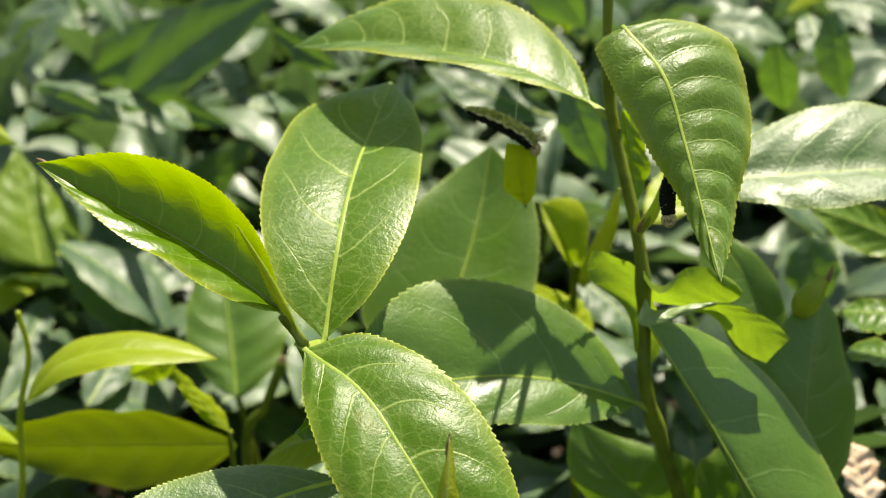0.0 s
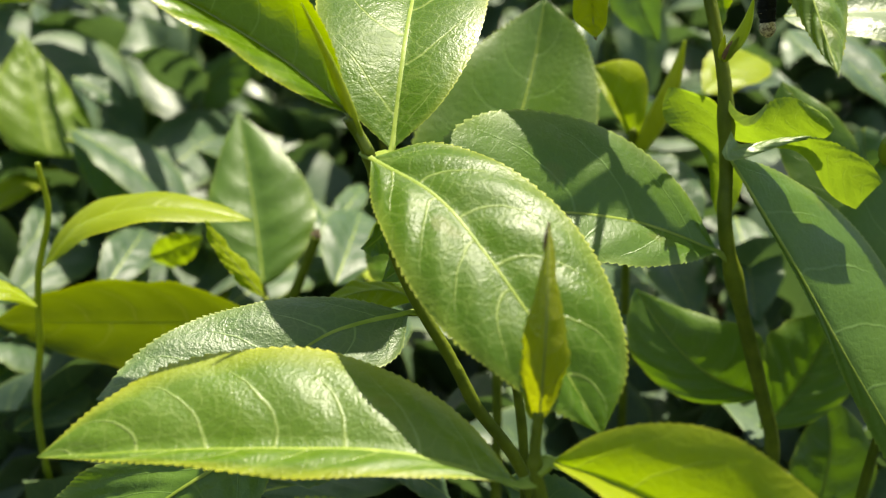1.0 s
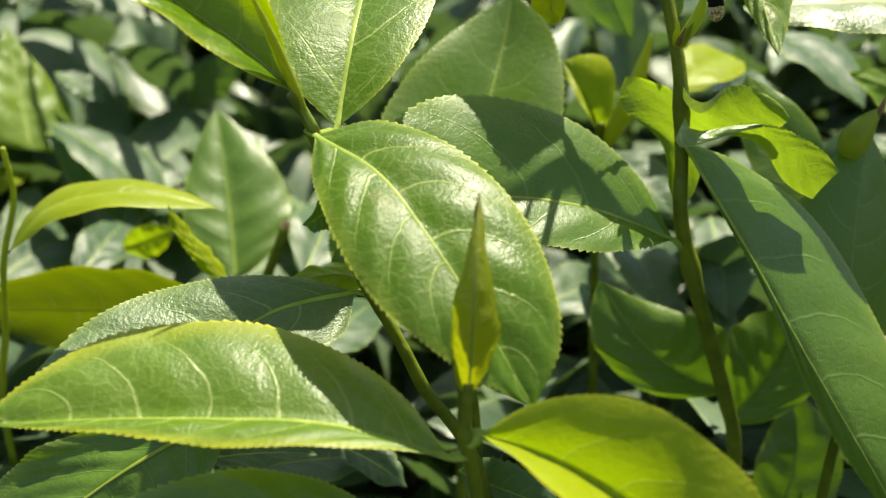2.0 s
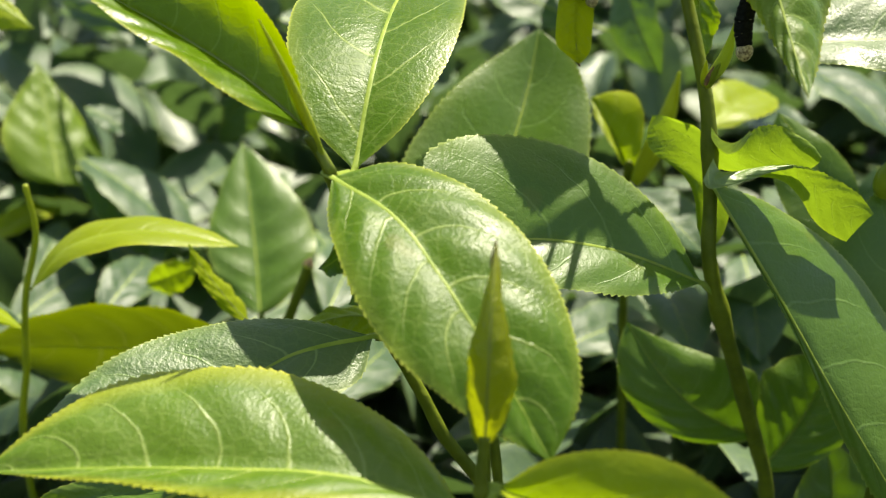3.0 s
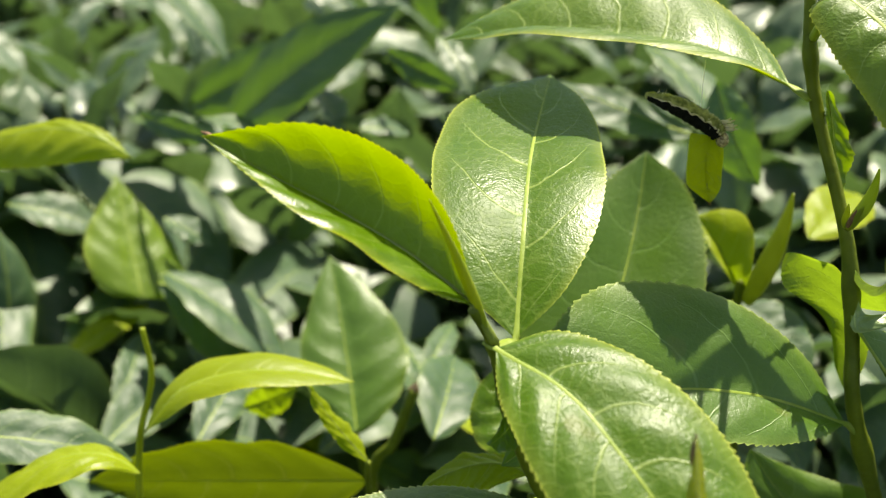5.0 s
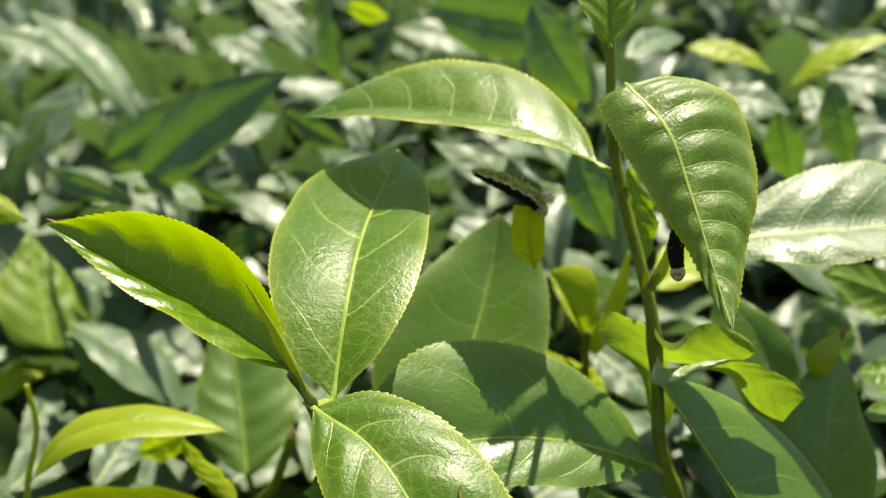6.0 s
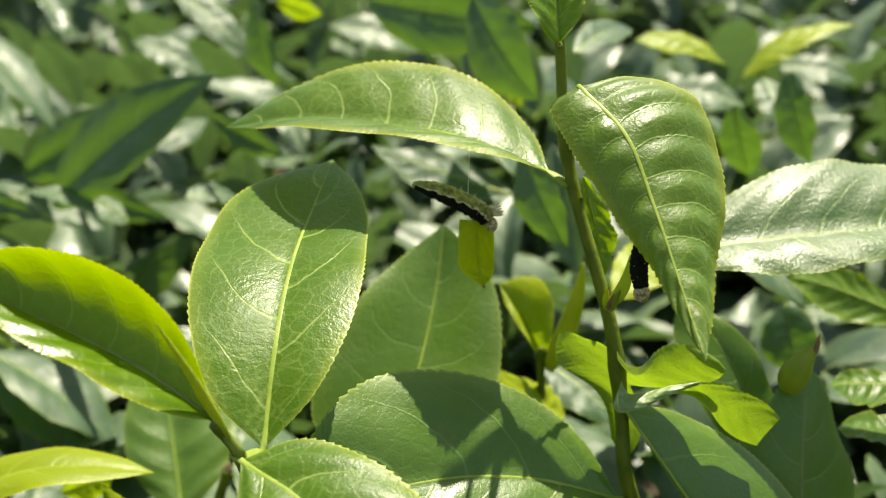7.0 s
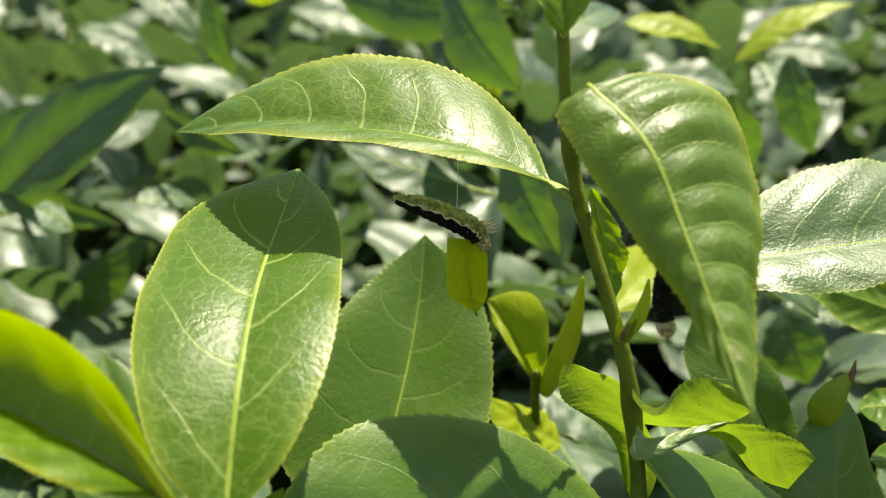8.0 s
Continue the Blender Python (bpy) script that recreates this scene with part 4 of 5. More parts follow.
leaf(mid_shoot, (-0.2158, 0.5633, 0.9955), (-0.1843, 0.5488, 0.9737), (-0.1590, 0.5376, 0.9429), (-0.1772, 0.5611, 0.9754), (-0.1895, 0.5356, 0.9746), BROAD, rib=0.0007, nu=50, nv=8)
leaf(mid_shoot, (-0.1510, 0.6491, 0.9767), (-0.1311, 0.6488, 0.9688), (-0.1135, 0.6519, 0.9564), (-0.1281, 0.6571, 0.9755), (-0.1330, 0.6390, 0.9639), BROAD, rib=0.0007, nu=50, nv=8)
leaf(mid_shoot, (-0.1296, 0.5882, 0.9261), (-0.1217, 0.5792, 0.9178), (-0.1154, 0.5724, 0.9064), (-0.1136, 0.5848, 0.9192), (-0.1289, 0.5724, 0.9181), BROAD, rib=0.0007, nu=50, nv=8)
leaf(mid_shoot, (-0.0929, 0.4902, 0.9177), (-0.0826, 0.4996, 0.9171), (-0.0741, 0.5101, 0.9132), (-0.0859, 0.5036, 0.9213), (-0.0785, 0.4951, 0.9142), BROAD, rib=0.0007, nu=50, nv=8)
leaf(mid_shoot, (-0.0475, 0.6777, 0.9796), (-0.0190, 0.6782, 0.9736), (0.0074, 0.6837, 0.9616), (-0.0171, 0.6877, 0.9828), (-0.0200, 0.6668, 0.9668), BROAD, rib=0.0007, nu=50, nv=8)
leaf(mid_shoot, (-0.1861, 0.6132, 1.0061), (-0.1746, 0.5994, 0.9956), (-0.1661, 0.5873, 0.9805), (-0.1693, 0.6042, 0.9949), (-0.1789, 0.5941, 0.9976), BROAD, rib=0.0007, nu=50, nv=8)
leaf(mid_shoot, (0.0655, 0.4746, 0.9699), (0.0819, 0.4990, 0.9767), (0.0956, 0.5262, 0.9762), (0.0761, 0.5018, 0.9811), (0.0884, 0.4955, 0.9740), BROAD, rib=0.0007, nu=50, nv=8)
leaf(mid_shoot, (0.1153, 0.5530, 0.9467), (0.1340, 0.5489, 0.9447), (0.1524, 0.5480, 0.9385), (0.1369, 0.5575, 0.9527), (0.1313, 0.5385, 0.9391), BROAD, rib=0.0007, nu=50, nv=8)
leaf(mid_shoot, (0.1565, 0.5347, 0.9522), (0.1572, 0.5189, 0.9431), (0.1578, 0.5062, 0.9299), (0.1657, 0.5187, 0.9440), (0.1487, 0.5180, 0.9439), BROAD, rib=0.0007, nu=50, nv=8)
leaf(mid_shoot, (0.1843, 0.6052, 0.9510), (0.2027, 0.5989, 0.9490), (0.2211, 0.5957, 0.9426), (0.2064, 0.6067, 0.9564), (0.1990, 0.5894, 0.9437), BROAD, rib=0.0007, nu=50, nv=8)
leaf(mid_shoot, (0.1332, 0.4960, 0.9453), (0.1370, 0.4985, 0.9288), (0.1424, 0.5052, 0.9139), (0.1444, 0.4942, 0.9298), (0.1290, 0.5010, 0.9273), BROAD, rib=0.0007, nu=50, nv=8)
leaf(mid_shoot, (0.1538, 0.4869, 0.8623), (0.1539, 0.4791, 0.8487), (0.1575, 0.4738, 0.8343), (0.1610, 0.4679, 0.8550), (0.1440, 0.4884, 0.8432), BROAD, rib=0.0007, nu=50, nv=8)
leaf(mid_shoot, (0.1660, 0.5025, 0.8538), (0.1758, 0.4995, 0.8534), (0.1855, 0.4979, 0.8504), (0.1775, 0.5042, 0.8570), (0.1740, 0.4940, 0.8510), BROAD, rib=0.0007, nu=50, nv=8)
leaf(mid_shoot, (-0.2188, 0.4696, 0.8299), (-0.2120, 0.4993, 0.8376), (-0.2098, 0.5310, 0.8381), (-0.2189, 0.4995, 0.8433), (-0.2041, 0.4986, 0.8337), BROAD, rib=0.0007, nu=50, nv=8)
leaf(mid_shoot, (-0.1164, 0.6066, 1.0010), (-0.0974, 0.5986, 0.9880), (-0.0810, 0.5945, 0.9701), (-0.0915, 0.6055, 0.9922), (-0.1025, 0.5903, 0.9855), BROAD, rib=0.0007, nu=50, nv=8)
leaf(mid_shoot, (-0.2483, 0.4924, 0.8865), (-0.2277, 0.4990, 0.8808), (-0.2101, 0.5084, 0.8705), (-0.2282, 0.5070, 0.8879), (-0.2261, 0.4898, 0.8757), BROAD, rib=0.0007, nu=50, nv=8)
leaf(mid_shoot, (-0.2682, 0.5144, 0.8678), (-0.2440, 0.4687, 0.8458), (-0.2281, 0.4266, 0.8111), (-0.2333, 0.4757, 0.8427), (-0.2530, 0.4610, 0.8515), BROAD, rib=0.0007, nu=50, nv=8)
leaf(mid_shoot, (-0.2348, 0.4541, 0.8111), (-0.2253, 0.4794, 0.8156), (-0.2197, 0.5064, 0.8138), (-0.2304, 0.4806, 0.8200), (-0.2194, 0.4778, 0.8126), BROAD, rib=0.0007, nu=50, nv=8)
leaf(mid_shoot, (-0.1407, 0.3974, 0.8190), (-0.1375, 0.4194, 0.8265), (-0.1373, 0.4431, 0.8284), (-0.1451, 0.4189, 0.8316), (-0.1290, 0.4194, 0.8232), BROAD, rib=0.0007, nu=50, nv=8)
leaf(mid_shoot, (-0.1954, 0.4001, 0.7752), (-0.1889, 0.4196, 0.7788), (-0.1852, 0.4403, 0.7774), (-0.1977, 0.4214, 0.7857), (-0.1788, 0.4172, 0.7742), BROAD, rib=0.0007, nu=50, nv=8)
leaf(mid_shoot, (-0.2517, 0.4370, 0.7602), (-0.2359, 0.4493, 0.7599), (-0.2225, 0.4636, 0.7549), (-0.2399, 0.4548, 0.7657), (-0.2309, 0.4430, 0.7558), BROAD, rib=0.0007, nu=50, nv=8)
leaf(mid_shoot, (-0.0643, 0.4377, 0.8283), (-0.0582, 0.4593, 0.8353), (-0.0545, 0.4828, 0.8364), (-0.0630, 0.4598, 0.8383), (-0.0529, 0.4585, 0.8335), BROAD, rib=0.0007, nu=50, nv=8)
leaf(mid_shoot, (-0.1337, 0.4370, 0.8210), (-0.1318, 0.4493, 0.8291), (-0.1314, 0.4636, 0.8338), (-0.1379, 0.4484, 0.8321), (-0.1252, 0.4495, 0.8274), BROAD, rib=0.0007, nu=50, nv=8)
leaf(mid_shoot, (-0.1866, 0.5146, 0.8505), (-0.1674, 0.5194, 0.8437), (-0.1509, 0.5258, 0.8321), (-0.1678, 0.5284, 0.8483), (-0.1657, 0.5098, 0.8411), BROAD, rib=0.0007, nu=50, nv=8)
leaf(mid_shoot, (-0.1398, 0.5786, 0.9188), (-0.1228, 0.5984, 0.9303), (-0.1086, 0.6227, 0.9358), (-0.1296, 0.6006, 0.9366), (-0.1153, 0.5948, 0.9256), BROAD, rib=0.0007, nu=50, nv=8)
leaf(mid_shoot, (-0.0648, 0.5623, 0.9515), (-0.0559, 0.5488, 0.9402), (-0.0484, 0.5386, 0.9248), (-0.0493, 0.5519, 0.9416), (-0.0620, 0.5447, 0.9402), BROAD, rib=0.0007, nu=50, nv=8)
leaf(mid_shoot, (0.0900, 0.4166, 0.8145), (0.0899, 0.3991, 0.8072), (0.0895, 0.3841, 0.7953), (0.0975, 0.3988, 0.8076), (0.0823, 0.3986, 0.8084), BROAD, rib=0.0007, nu=50, nv=8)
leaf(mid_shoot, (0.0618, 0.4309, 0.8598), (0.0665, 0.4193, 0.8536), (0.0708, 0.4097, 0.8440), (0.0732, 0.4211, 0.8550), (0.0600, 0.4165, 0.8536), BROAD, rib=0.0007, nu=50, nv=8)
leaf(mid_shoot, (-0.0382, 0.3698, 0.8478), (-0.0319, 0.3597, 0.8433), (-0.0270, 0.3505, 0.8356), (-0.0265, 0.3631, 0.8428), (-0.0367, 0.3558, 0.8451), BROAD, rib=0.0007, nu=50, nv=8)
leaf(mid_shoot, (-0.0318, 0.3031, 0.8068), (-0.0224, 0.2996, 0.8039), (-0.0136, 0.2972, 0.7984), (-0.0198, 0.3043, 0.8062), (-0.0246, 0.2942, 0.8028), BROAD, rib=0.0007, nu=50, nv=8)
leaf(mid_shoot, (0.1191, 0.3980, 0.7752), (0.1207, 0.3792, 0.7688), (0.1222, 0.3627, 0.7573), (0.1263, 0.3793, 0.7696), (0.1150, 0.3785, 0.7693), BROAD, rib=0.0007, nu=50, nv=8)
leaf(mid_shoot, (-0.1615, 0.4023, 0.7771), (-0.1450, 0.3993, 0.7701), (-0.1305, 0.3982, 0.7590), (-0.1423, 0.4063, 0.7733), (-0.1470, 0.3915, 0.7686), BROAD, rib=0.0007, nu=50, nv=8)
leaf(mid_shoot, (-0.1665, 0.4799, 0.8348), (-0.1530, 0.4593, 0.8239), (-0.1432, 0.4407, 0.8068), (-0.1467, 0.4640, 0.8227), (-0.1585, 0.4541, 0.8267), BROAD, rib=0.0007, nu=50, nv=8)
leaf(mid_shoot, (-0.0770, 0.4745, 0.8325), (-0.0667, 0.4595, 0.8249), (-0.0587, 0.4460, 0.8125), (-0.0600, 0.4642, 0.8243), (-0.0726, 0.4541, 0.8272), BROAD, rib=0.0007, nu=50, nv=8)
leaf(mid_shoot, (-0.2670, 0.4612, 0.7962), (-0.2677, 0.4991, 0.8118), (-0.2744, 0.5396, 0.8180), (-0.2753, 0.4968, 0.8174), (-0.2589, 0.5009, 0.8080), BROAD, rib=0.0007, nu=50, nv=8)
leaf(mid_shoot, (-0.2407, 0.4397, 0.8080), (-0.2301, 0.4595, 0.8095), (-0.2228, 0.4807, 0.8057), (-0.2358, 0.4623, 0.8149), (-0.2234, 0.4563, 0.8057), BROAD, rib=0.0007, nu=50, nv=8)
leaf(mid_shoot, (-0.1845, 0.4334, 0.8145), (-0.1852, 0.4593, 0.8258), (-0.1897, 0.4871, 0.8304), (-0.1910, 0.4576, 0.8297), (-0.1785, 0.4606, 0.8233), BROAD, rib=0.0007, nu=50, nv=8)
leaf(mid_shoot, (-0.1191, 0.4759, 0.8289), (-0.1096, 0.4993, 0.8348), (-0.1032, 0.5246, 0.8345), (-0.1156, 0.5007, 0.8393), (-0.1028, 0.4974, 0.8318), BROAD, rib=0.0007, nu=50, nv=8)
leaf(mid_shoot, (-0.1627, 0.3618, 0.7821), (-0.1547, 0.3796, 0.7842), (-0.1494, 0.3986, 0.7816), (-0.1615, 0.3821, 0.7900), (-0.1469, 0.3766, 0.7803), BROAD, rib=0.0007, nu=50, nv=8)
leaf(mid_shoot, (-0.1834, 0.5135, 0.8007), (-0.1506, 0.5191, 0.7887), (-0.1224, 0.5272, 0.7684), (-0.1505, 0.5413, 0.7986), (-0.1480, 0.4954, 0.7838), BROAD, rib=0.0007, nu=50, nv=8)
leaf(mid_shoot, (-0.1060, 0.4657, 0.8021), (-0.0873, 0.4990, 0.8078), (-0.0733, 0.5352, 0.8043), (-0.0964, 0.5029, 0.8151), (-0.0771, 0.4942, 0.8031), BROAD, rib=0.0007, nu=50, nv=8)
leaf(mid_shoot, (-0.1845, 0.4771, 0.7546), (-0.1613, 0.4987, 0.7590), (-0.1414, 0.5240, 0.7559), (-0.1692, 0.5057, 0.7681), (-0.1521, 0.4903, 0.7526), BROAD, rib=0.0007, nu=50, nv=8)
leaf(mid_shoot, (-0.0913, 0.4538, 0.7889), (-0.0718, 0.4495, 0.7812), (-0.0546, 0.4466, 0.7682), (-0.0671, 0.4631, 0.7850), (-0.0750, 0.4350, 0.7806), BROAD, rib=0.0007, nu=50, nv=8)
leaf(mid_shoot, (-0.1491, 0.4124, 0.8170), (-0.1310, 0.4196, 0.8114), (-0.1154, 0.4279, 0.8009), (-0.1342, 0.4349, 0.8194), (-0.1257, 0.4033, 0.8069), BROAD, rib=0.0007, nu=50, nv=8)
leaf(mid_shoot, (-0.1841, 0.4155, 0.8080), (-0.1740, 0.4492, 0.8149), (-0.1688, 0.4851, 0.8134), (-0.1839, 0.4507, 0.8229), (-0.1626, 0.4471, 0.8096), BROAD, rib=0.0007, nu=50, nv=8)
leaf(mid_shoot, (-0.0541, 0.3741, 0.8317), (-0.0508, 0.3993, 0.8402), (-0.0505, 0.4264, 0.8422), (-0.0610, 0.3987, 0.8464), (-0.0394, 0.3992, 0.8366), BROAD, rib=0.0007, nu=50, nv=8)
leaf(mid_shoot, (-0.0502, 0.3559, 0.8084), (-0.0407, 0.3794, 0.8132), (-0.0340, 0.4046, 0.8115), (-0.0493, 0.3819, 0.8190), (-0.0310, 0.3764, 0.8096), BROAD, rib=0.0007, nu=50, nv=8)
leaf(mid_shoot, (-0.2027, 0.4167, 0.7974), (-0.1825, 0.4196, 0.7890), (-0.1653, 0.4237, 0.7754), (-0.1822, 0.4362, 0.7950), (-0.1808, 0.4021, 0.7866), BROAD, rib=0.0007, nu=50, nv=8)
leaf(mid_shoot, (-0.0653, 0.2890, 0.8042), (-0.0423, 0.2990, 0.8046), (-0.0213, 0.3118, 0.7990), (-0.0451, 0.3053, 0.8095), (-0.0391, 0.2919, 0.8015), BROAD, rib=0.0007, nu=50, nv=8)
leaf(mid_shoot, (0.0461, 0.4101, 0.8682), (0.0582, 0.3991, 0.8616), (0.0696, 0.3907, 0.8509), (0.0664, 0.4053, 0.8660), (0.0502, 0.3914, 0.8595), BROAD, rib=0.0007, nu=50, nv=8)
leaf(mid_shoot, (0.0928, 0.4417, 0.8366), (0.0931, 0.4188, 0.8263), (0.0930, 0.3993, 0.8100), (0.1064, 0.4185, 0.8270), (0.0801, 0.4175, 0.8284), BROAD, rib=0.0007, nu=50, nv=8)
leaf(mid_shoot, (0.0546, 0.4449, 0.8335), (0.0635, 0.4192, 0.8257), (0.0701, 0.3957, 0.8107), (0.0776, 0.4242, 0.8246), (0.0506, 0.4132, 0.8300), BROAD, rib=0.0007, nu=50, nv=8)
leaf(mid_shoot, (0.1044, 0.4375, 0.9086), (0.1196, 0.4192, 0.9006), (0.1330, 0.4031, 0.8863), (0.1325, 0.4288, 0.9025), (0.1076, 0.4083, 0.9023), BROAD, rib=0.0007, nu=50, nv=8)
leaf(mid_shoot, (0.0215, 0.3966, 0.8118), (0.0439, 0.4191, 0.8144), (0.0635, 0.4441, 0.8088), (0.0360, 0.4264, 0.8210), (0.0527, 0.4110, 0.8105), BROAD, rib=0.0007, nu=50, nv=8)
leaf(mid_shoot, (-0.1911, 0.5768, 0.9174), (-0.1535, 0.5458, 0.9346), (-0.1076, 0.5265, 0.9503), (-0.1574, 0.5482, 0.9479), (-0.1515, 0.5407, 0.9216), BROAD, rib=0.0007, nu=50, nv=8)
leaf(mid_shoot, (-0.2518, 0.5931, 0.9838), (-0.2312, 0.5988, 0.9764), (-0.2137, 0.6078, 0.9646), (-0.2304, 0.6093, 0.9860), (-0.2302, 0.5866, 0.9692), BROAD, rib=0.0007, nu=50, nv=8)
leaf(mid_shoot, (-0.0830, 0.5145, 0.9477), (-0.0682, 0.4983, 0.9411), (-0.0493, 0.4869, 0.9338), (-0.0668, 0.4968, 0.9474), (-0.0706, 0.4985, 0.9349), BROAD, rib=0.0007, nu=50, nv=8)
leaf(mid_shoot, (0.1586, 0.5060, 0.9573), (0.1596, 0.4989, 0.9388), (0.1650, 0.4950, 0.9199), (0.1641, 0.4909, 0.9420), (0.1531, 0.5055, 0.9358), BROAD, rib=0.0007, nu=50, nv=8)
leaf(mid_shoot, (0.0228, 0.4832, 0.9505), (0.0365, 0.4590, 0.9391), (0.0472, 0.4376, 0.9205), (0.0471, 0.4651, 0.9387), (0.0270, 0.4520, 0.9421), BROAD, rib=0.0007, nu=50, nv=8)
leaf(mid_shoot, (0.0428, 0.4397, 0.9399), (0.0471, 0.4287, 0.9233), (0.0557, 0.4213, 0.9060), (0.0528, 0.4216, 0.9294), (0.0396, 0.4340, 0.9176), BROAD, rib=0.0007, nu=50, nv=8)
leaf(mid_shoot, (-0.1722, 0.4677, 0.8629), (-0.1440, 0.4592, 0.8481), (-0.1202, 0.4530, 0.8255), (-0.1377, 0.4740, 0.8511), (-0.1483, 0.4435, 0.8484), BROAD, rib=0.0007, nu=50, nv=8)
leaf(mid_shoot, (-0.0756, 0.6038, 0.9960), (-0.0736, 0.5983, 0.9741), (-0.0675, 0.5976, 0.9520), (-0.0669, 0.5911, 0.9764), (-0.0819, 0.6037, 0.9718), BROAD, rib=0.0007, nu=50, nv=8)
leaf(mid_shoot, (-0.1957, 0.5175, 0.9220), (-0.1722, 0.4974, 0.9179), (-0.1439, 0.4845, 0.9126), (-0.1714, 0.4971, 0.9233), (-0.1736, 0.4967, 0.9127), BROAD, rib=0.0007, nu=50, nv=8)
leaf(mid_shoot, (-0.1820, 0.4999, 0.8785), (-0.1708, 0.4997, 0.8732), (-0.1612, 0.5003, 0.8651), (-0.1691, 0.5078, 0.8762), (-0.1714, 0.4910, 0.8720), BROAD, rib=0.0007, nu=50, nv=8)
leaf(mid_shoot, (-0.1708, 0.5751, 0.9144), (-0.1429, 0.5469, 0.9085), (-0.1081, 0.5274, 0.9015), (-0.1420, 0.5459, 0.9166), (-0.1450, 0.5464, 0.9006), BROAD, rib=0.0007, nu=50, nv=8)
leaf(mid_shoot, (-0.0644, 0.2630, 0.8230), (-0.0488, 0.2693, 0.8226), (-0.0347, 0.2776, 0.8182), (-0.0500, 0.2725, 0.8251), (-0.0473, 0.2657, 0.8210), BROAD, rib=0.0007, nu=50, nv=8)
leaf(mid_shoot, (0.0006, 0.2945, 0.8054), (0.0124, 0.2788, 0.8092), (0.0282, 0.2664, 0.8108), (0.0131, 0.2810, 0.8163), (0.0103, 0.2756, 0.8027), BROAD, rib=0.0007, nu=50, nv=8)
leaf(mid_shoot, (0.0403, 0.3980, 0.8235), (0.0488, 0.3789, 0.8146), (0.0566, 0.3629, 0.8002), (0.0549, 0.3810, 0.8159), (0.0428, 0.3761, 0.8148), BROAD, rib=0.0007, nu=50, nv=8)
leaf(mid_shoot, (-0.3022, 0.5496, 0.8290), (-0.2926, 0.5474, 0.8589), (-0.2787, 0.5525, 0.8871), (-0.3045, 0.5534, 0.8634), (-0.2824, 0.5385, 0.8552), BROAD, rib=0.0007, nu=50, nv=8)
leaf(mid_shoot, (-0.1608, 0.5280, 0.9099), (-0.1209, 0.4953, 0.9402), (-0.0711, 0.4758, 0.9686), (-0.1277, 0.5000, 0.9546), (-0.1165, 0.4874, 0.9264), BROAD, rib=0.0007, nu=50, nv=8)
leaf(mid_shoot, (-0.1395, 0.4687, 0.8238), (-0.1185, 0.4589, 0.8129), (-0.1000, 0.4522, 0.7962), (-0.1103, 0.4708, 0.8176), (-0.1253, 0.4455, 0.8112), BROAD, rib=0.0007, nu=50, nv=8)
leaf(mid_shoot, (-0.0187, 0.5872, 0.9925), (0.0138, 0.5463, 0.9857), (0.0567, 0.5157, 0.9787), (0.0141, 0.5434, 1.0032), (0.0104, 0.5463, 0.9683), BROAD, rib=0.0007, nu=50, nv=8)
leaf(mid_shoot, (0.0292, 0.5131, 0.9925), (0.0382, 0.4982, 0.9720), (0.0527, 0.4883, 0.9512), (0.0455, 0.4881, 0.9823), (0.0281, 0.5056, 0.9619), BROAD, rib=0.0007, nu=50, nv=8)
leaf(mid_shoot, (-0.2452, 0.5537, 0.9004), (-0.1992, 0.5385, 0.8739), (-0.1610, 0.5275, 0.8347), (-0.1856, 0.5676, 0.8800), (-0.2090, 0.5072, 0.8742), BROAD, rib=0.0007, nu=50, nv=8)
leaf(mid_shoot, (-0.2952, 0.5985, 0.8641), (-0.2601, 0.5382, 0.8333), (-0.2361, 0.4829, 0.7850), (-0.2416, 0.5510, 0.8285), (-0.2756, 0.5241, 0.8425), BROAD, rib=0.0007, nu=50, nv=8)
leaf(mid_shoot, (-0.1596, 0.4788, 0.8241), (-0.1383, 0.5382, 0.8400), (-0.1252, 0.6027, 0.8406), (-0.1537, 0.5408, 0.8517), (-0.1209, 0.5343, 0.8323), BROAD, rib=0.0007, nu=50, nv=8)
leaf(mid_shoot, (-0.1018, 0.4212, 0.8046), (-0.0779, 0.4588, 0.8104), (-0.0588, 0.4997, 0.8051), (-0.0885, 0.4645, 0.8187), (-0.0660, 0.4522, 0.8051), BROAD, rib=0.0007, nu=50, nv=8)
leaf(mid_shoot, (-0.0646, 0.5985, 0.9952), (-0.0537, 0.5989, 0.9904), (-0.0425, 0.6024, 0.9870), (-0.0515, 0.5959, 0.9950), (-0.0559, 0.6006, 0.9852), YOUNG, rib=0.0007, nu=50, nv=8)
leaf(mid_shoot, (-0.2140, 0.4454, 0.8267), (-0.2033, 0.4791, 0.8346), (-0.1976, 0.5153, 0.8341), (-0.2078, 0.4798, 0.8384), (-0.1981, 0.4781, 0.8320), YOUNG, rib=0.0007, nu=50, nv=8)
leaf(mid_shoot, (-0.1236, 0.4003, 0.8316), (-0.1138, 0.3990, 0.8353), (-0.1042, 0.4005, 0.8396), (-0.1162, 0.3971, 0.8411), (-0.1114, 0.3993, 0.8293), YOUNG, rib=0.0007, nu=50, nv=8)
leaf(mid_shoot, (-0.0602, 0.4192, 0.8254), (-0.0460, 0.4196, 0.8215), (-0.0333, 0.4212, 0.8138), (-0.0451, 0.4292, 0.8254), (-0.0461, 0.4093, 0.8198), YOUNG, rib=0.0007, nu=50, nv=8)
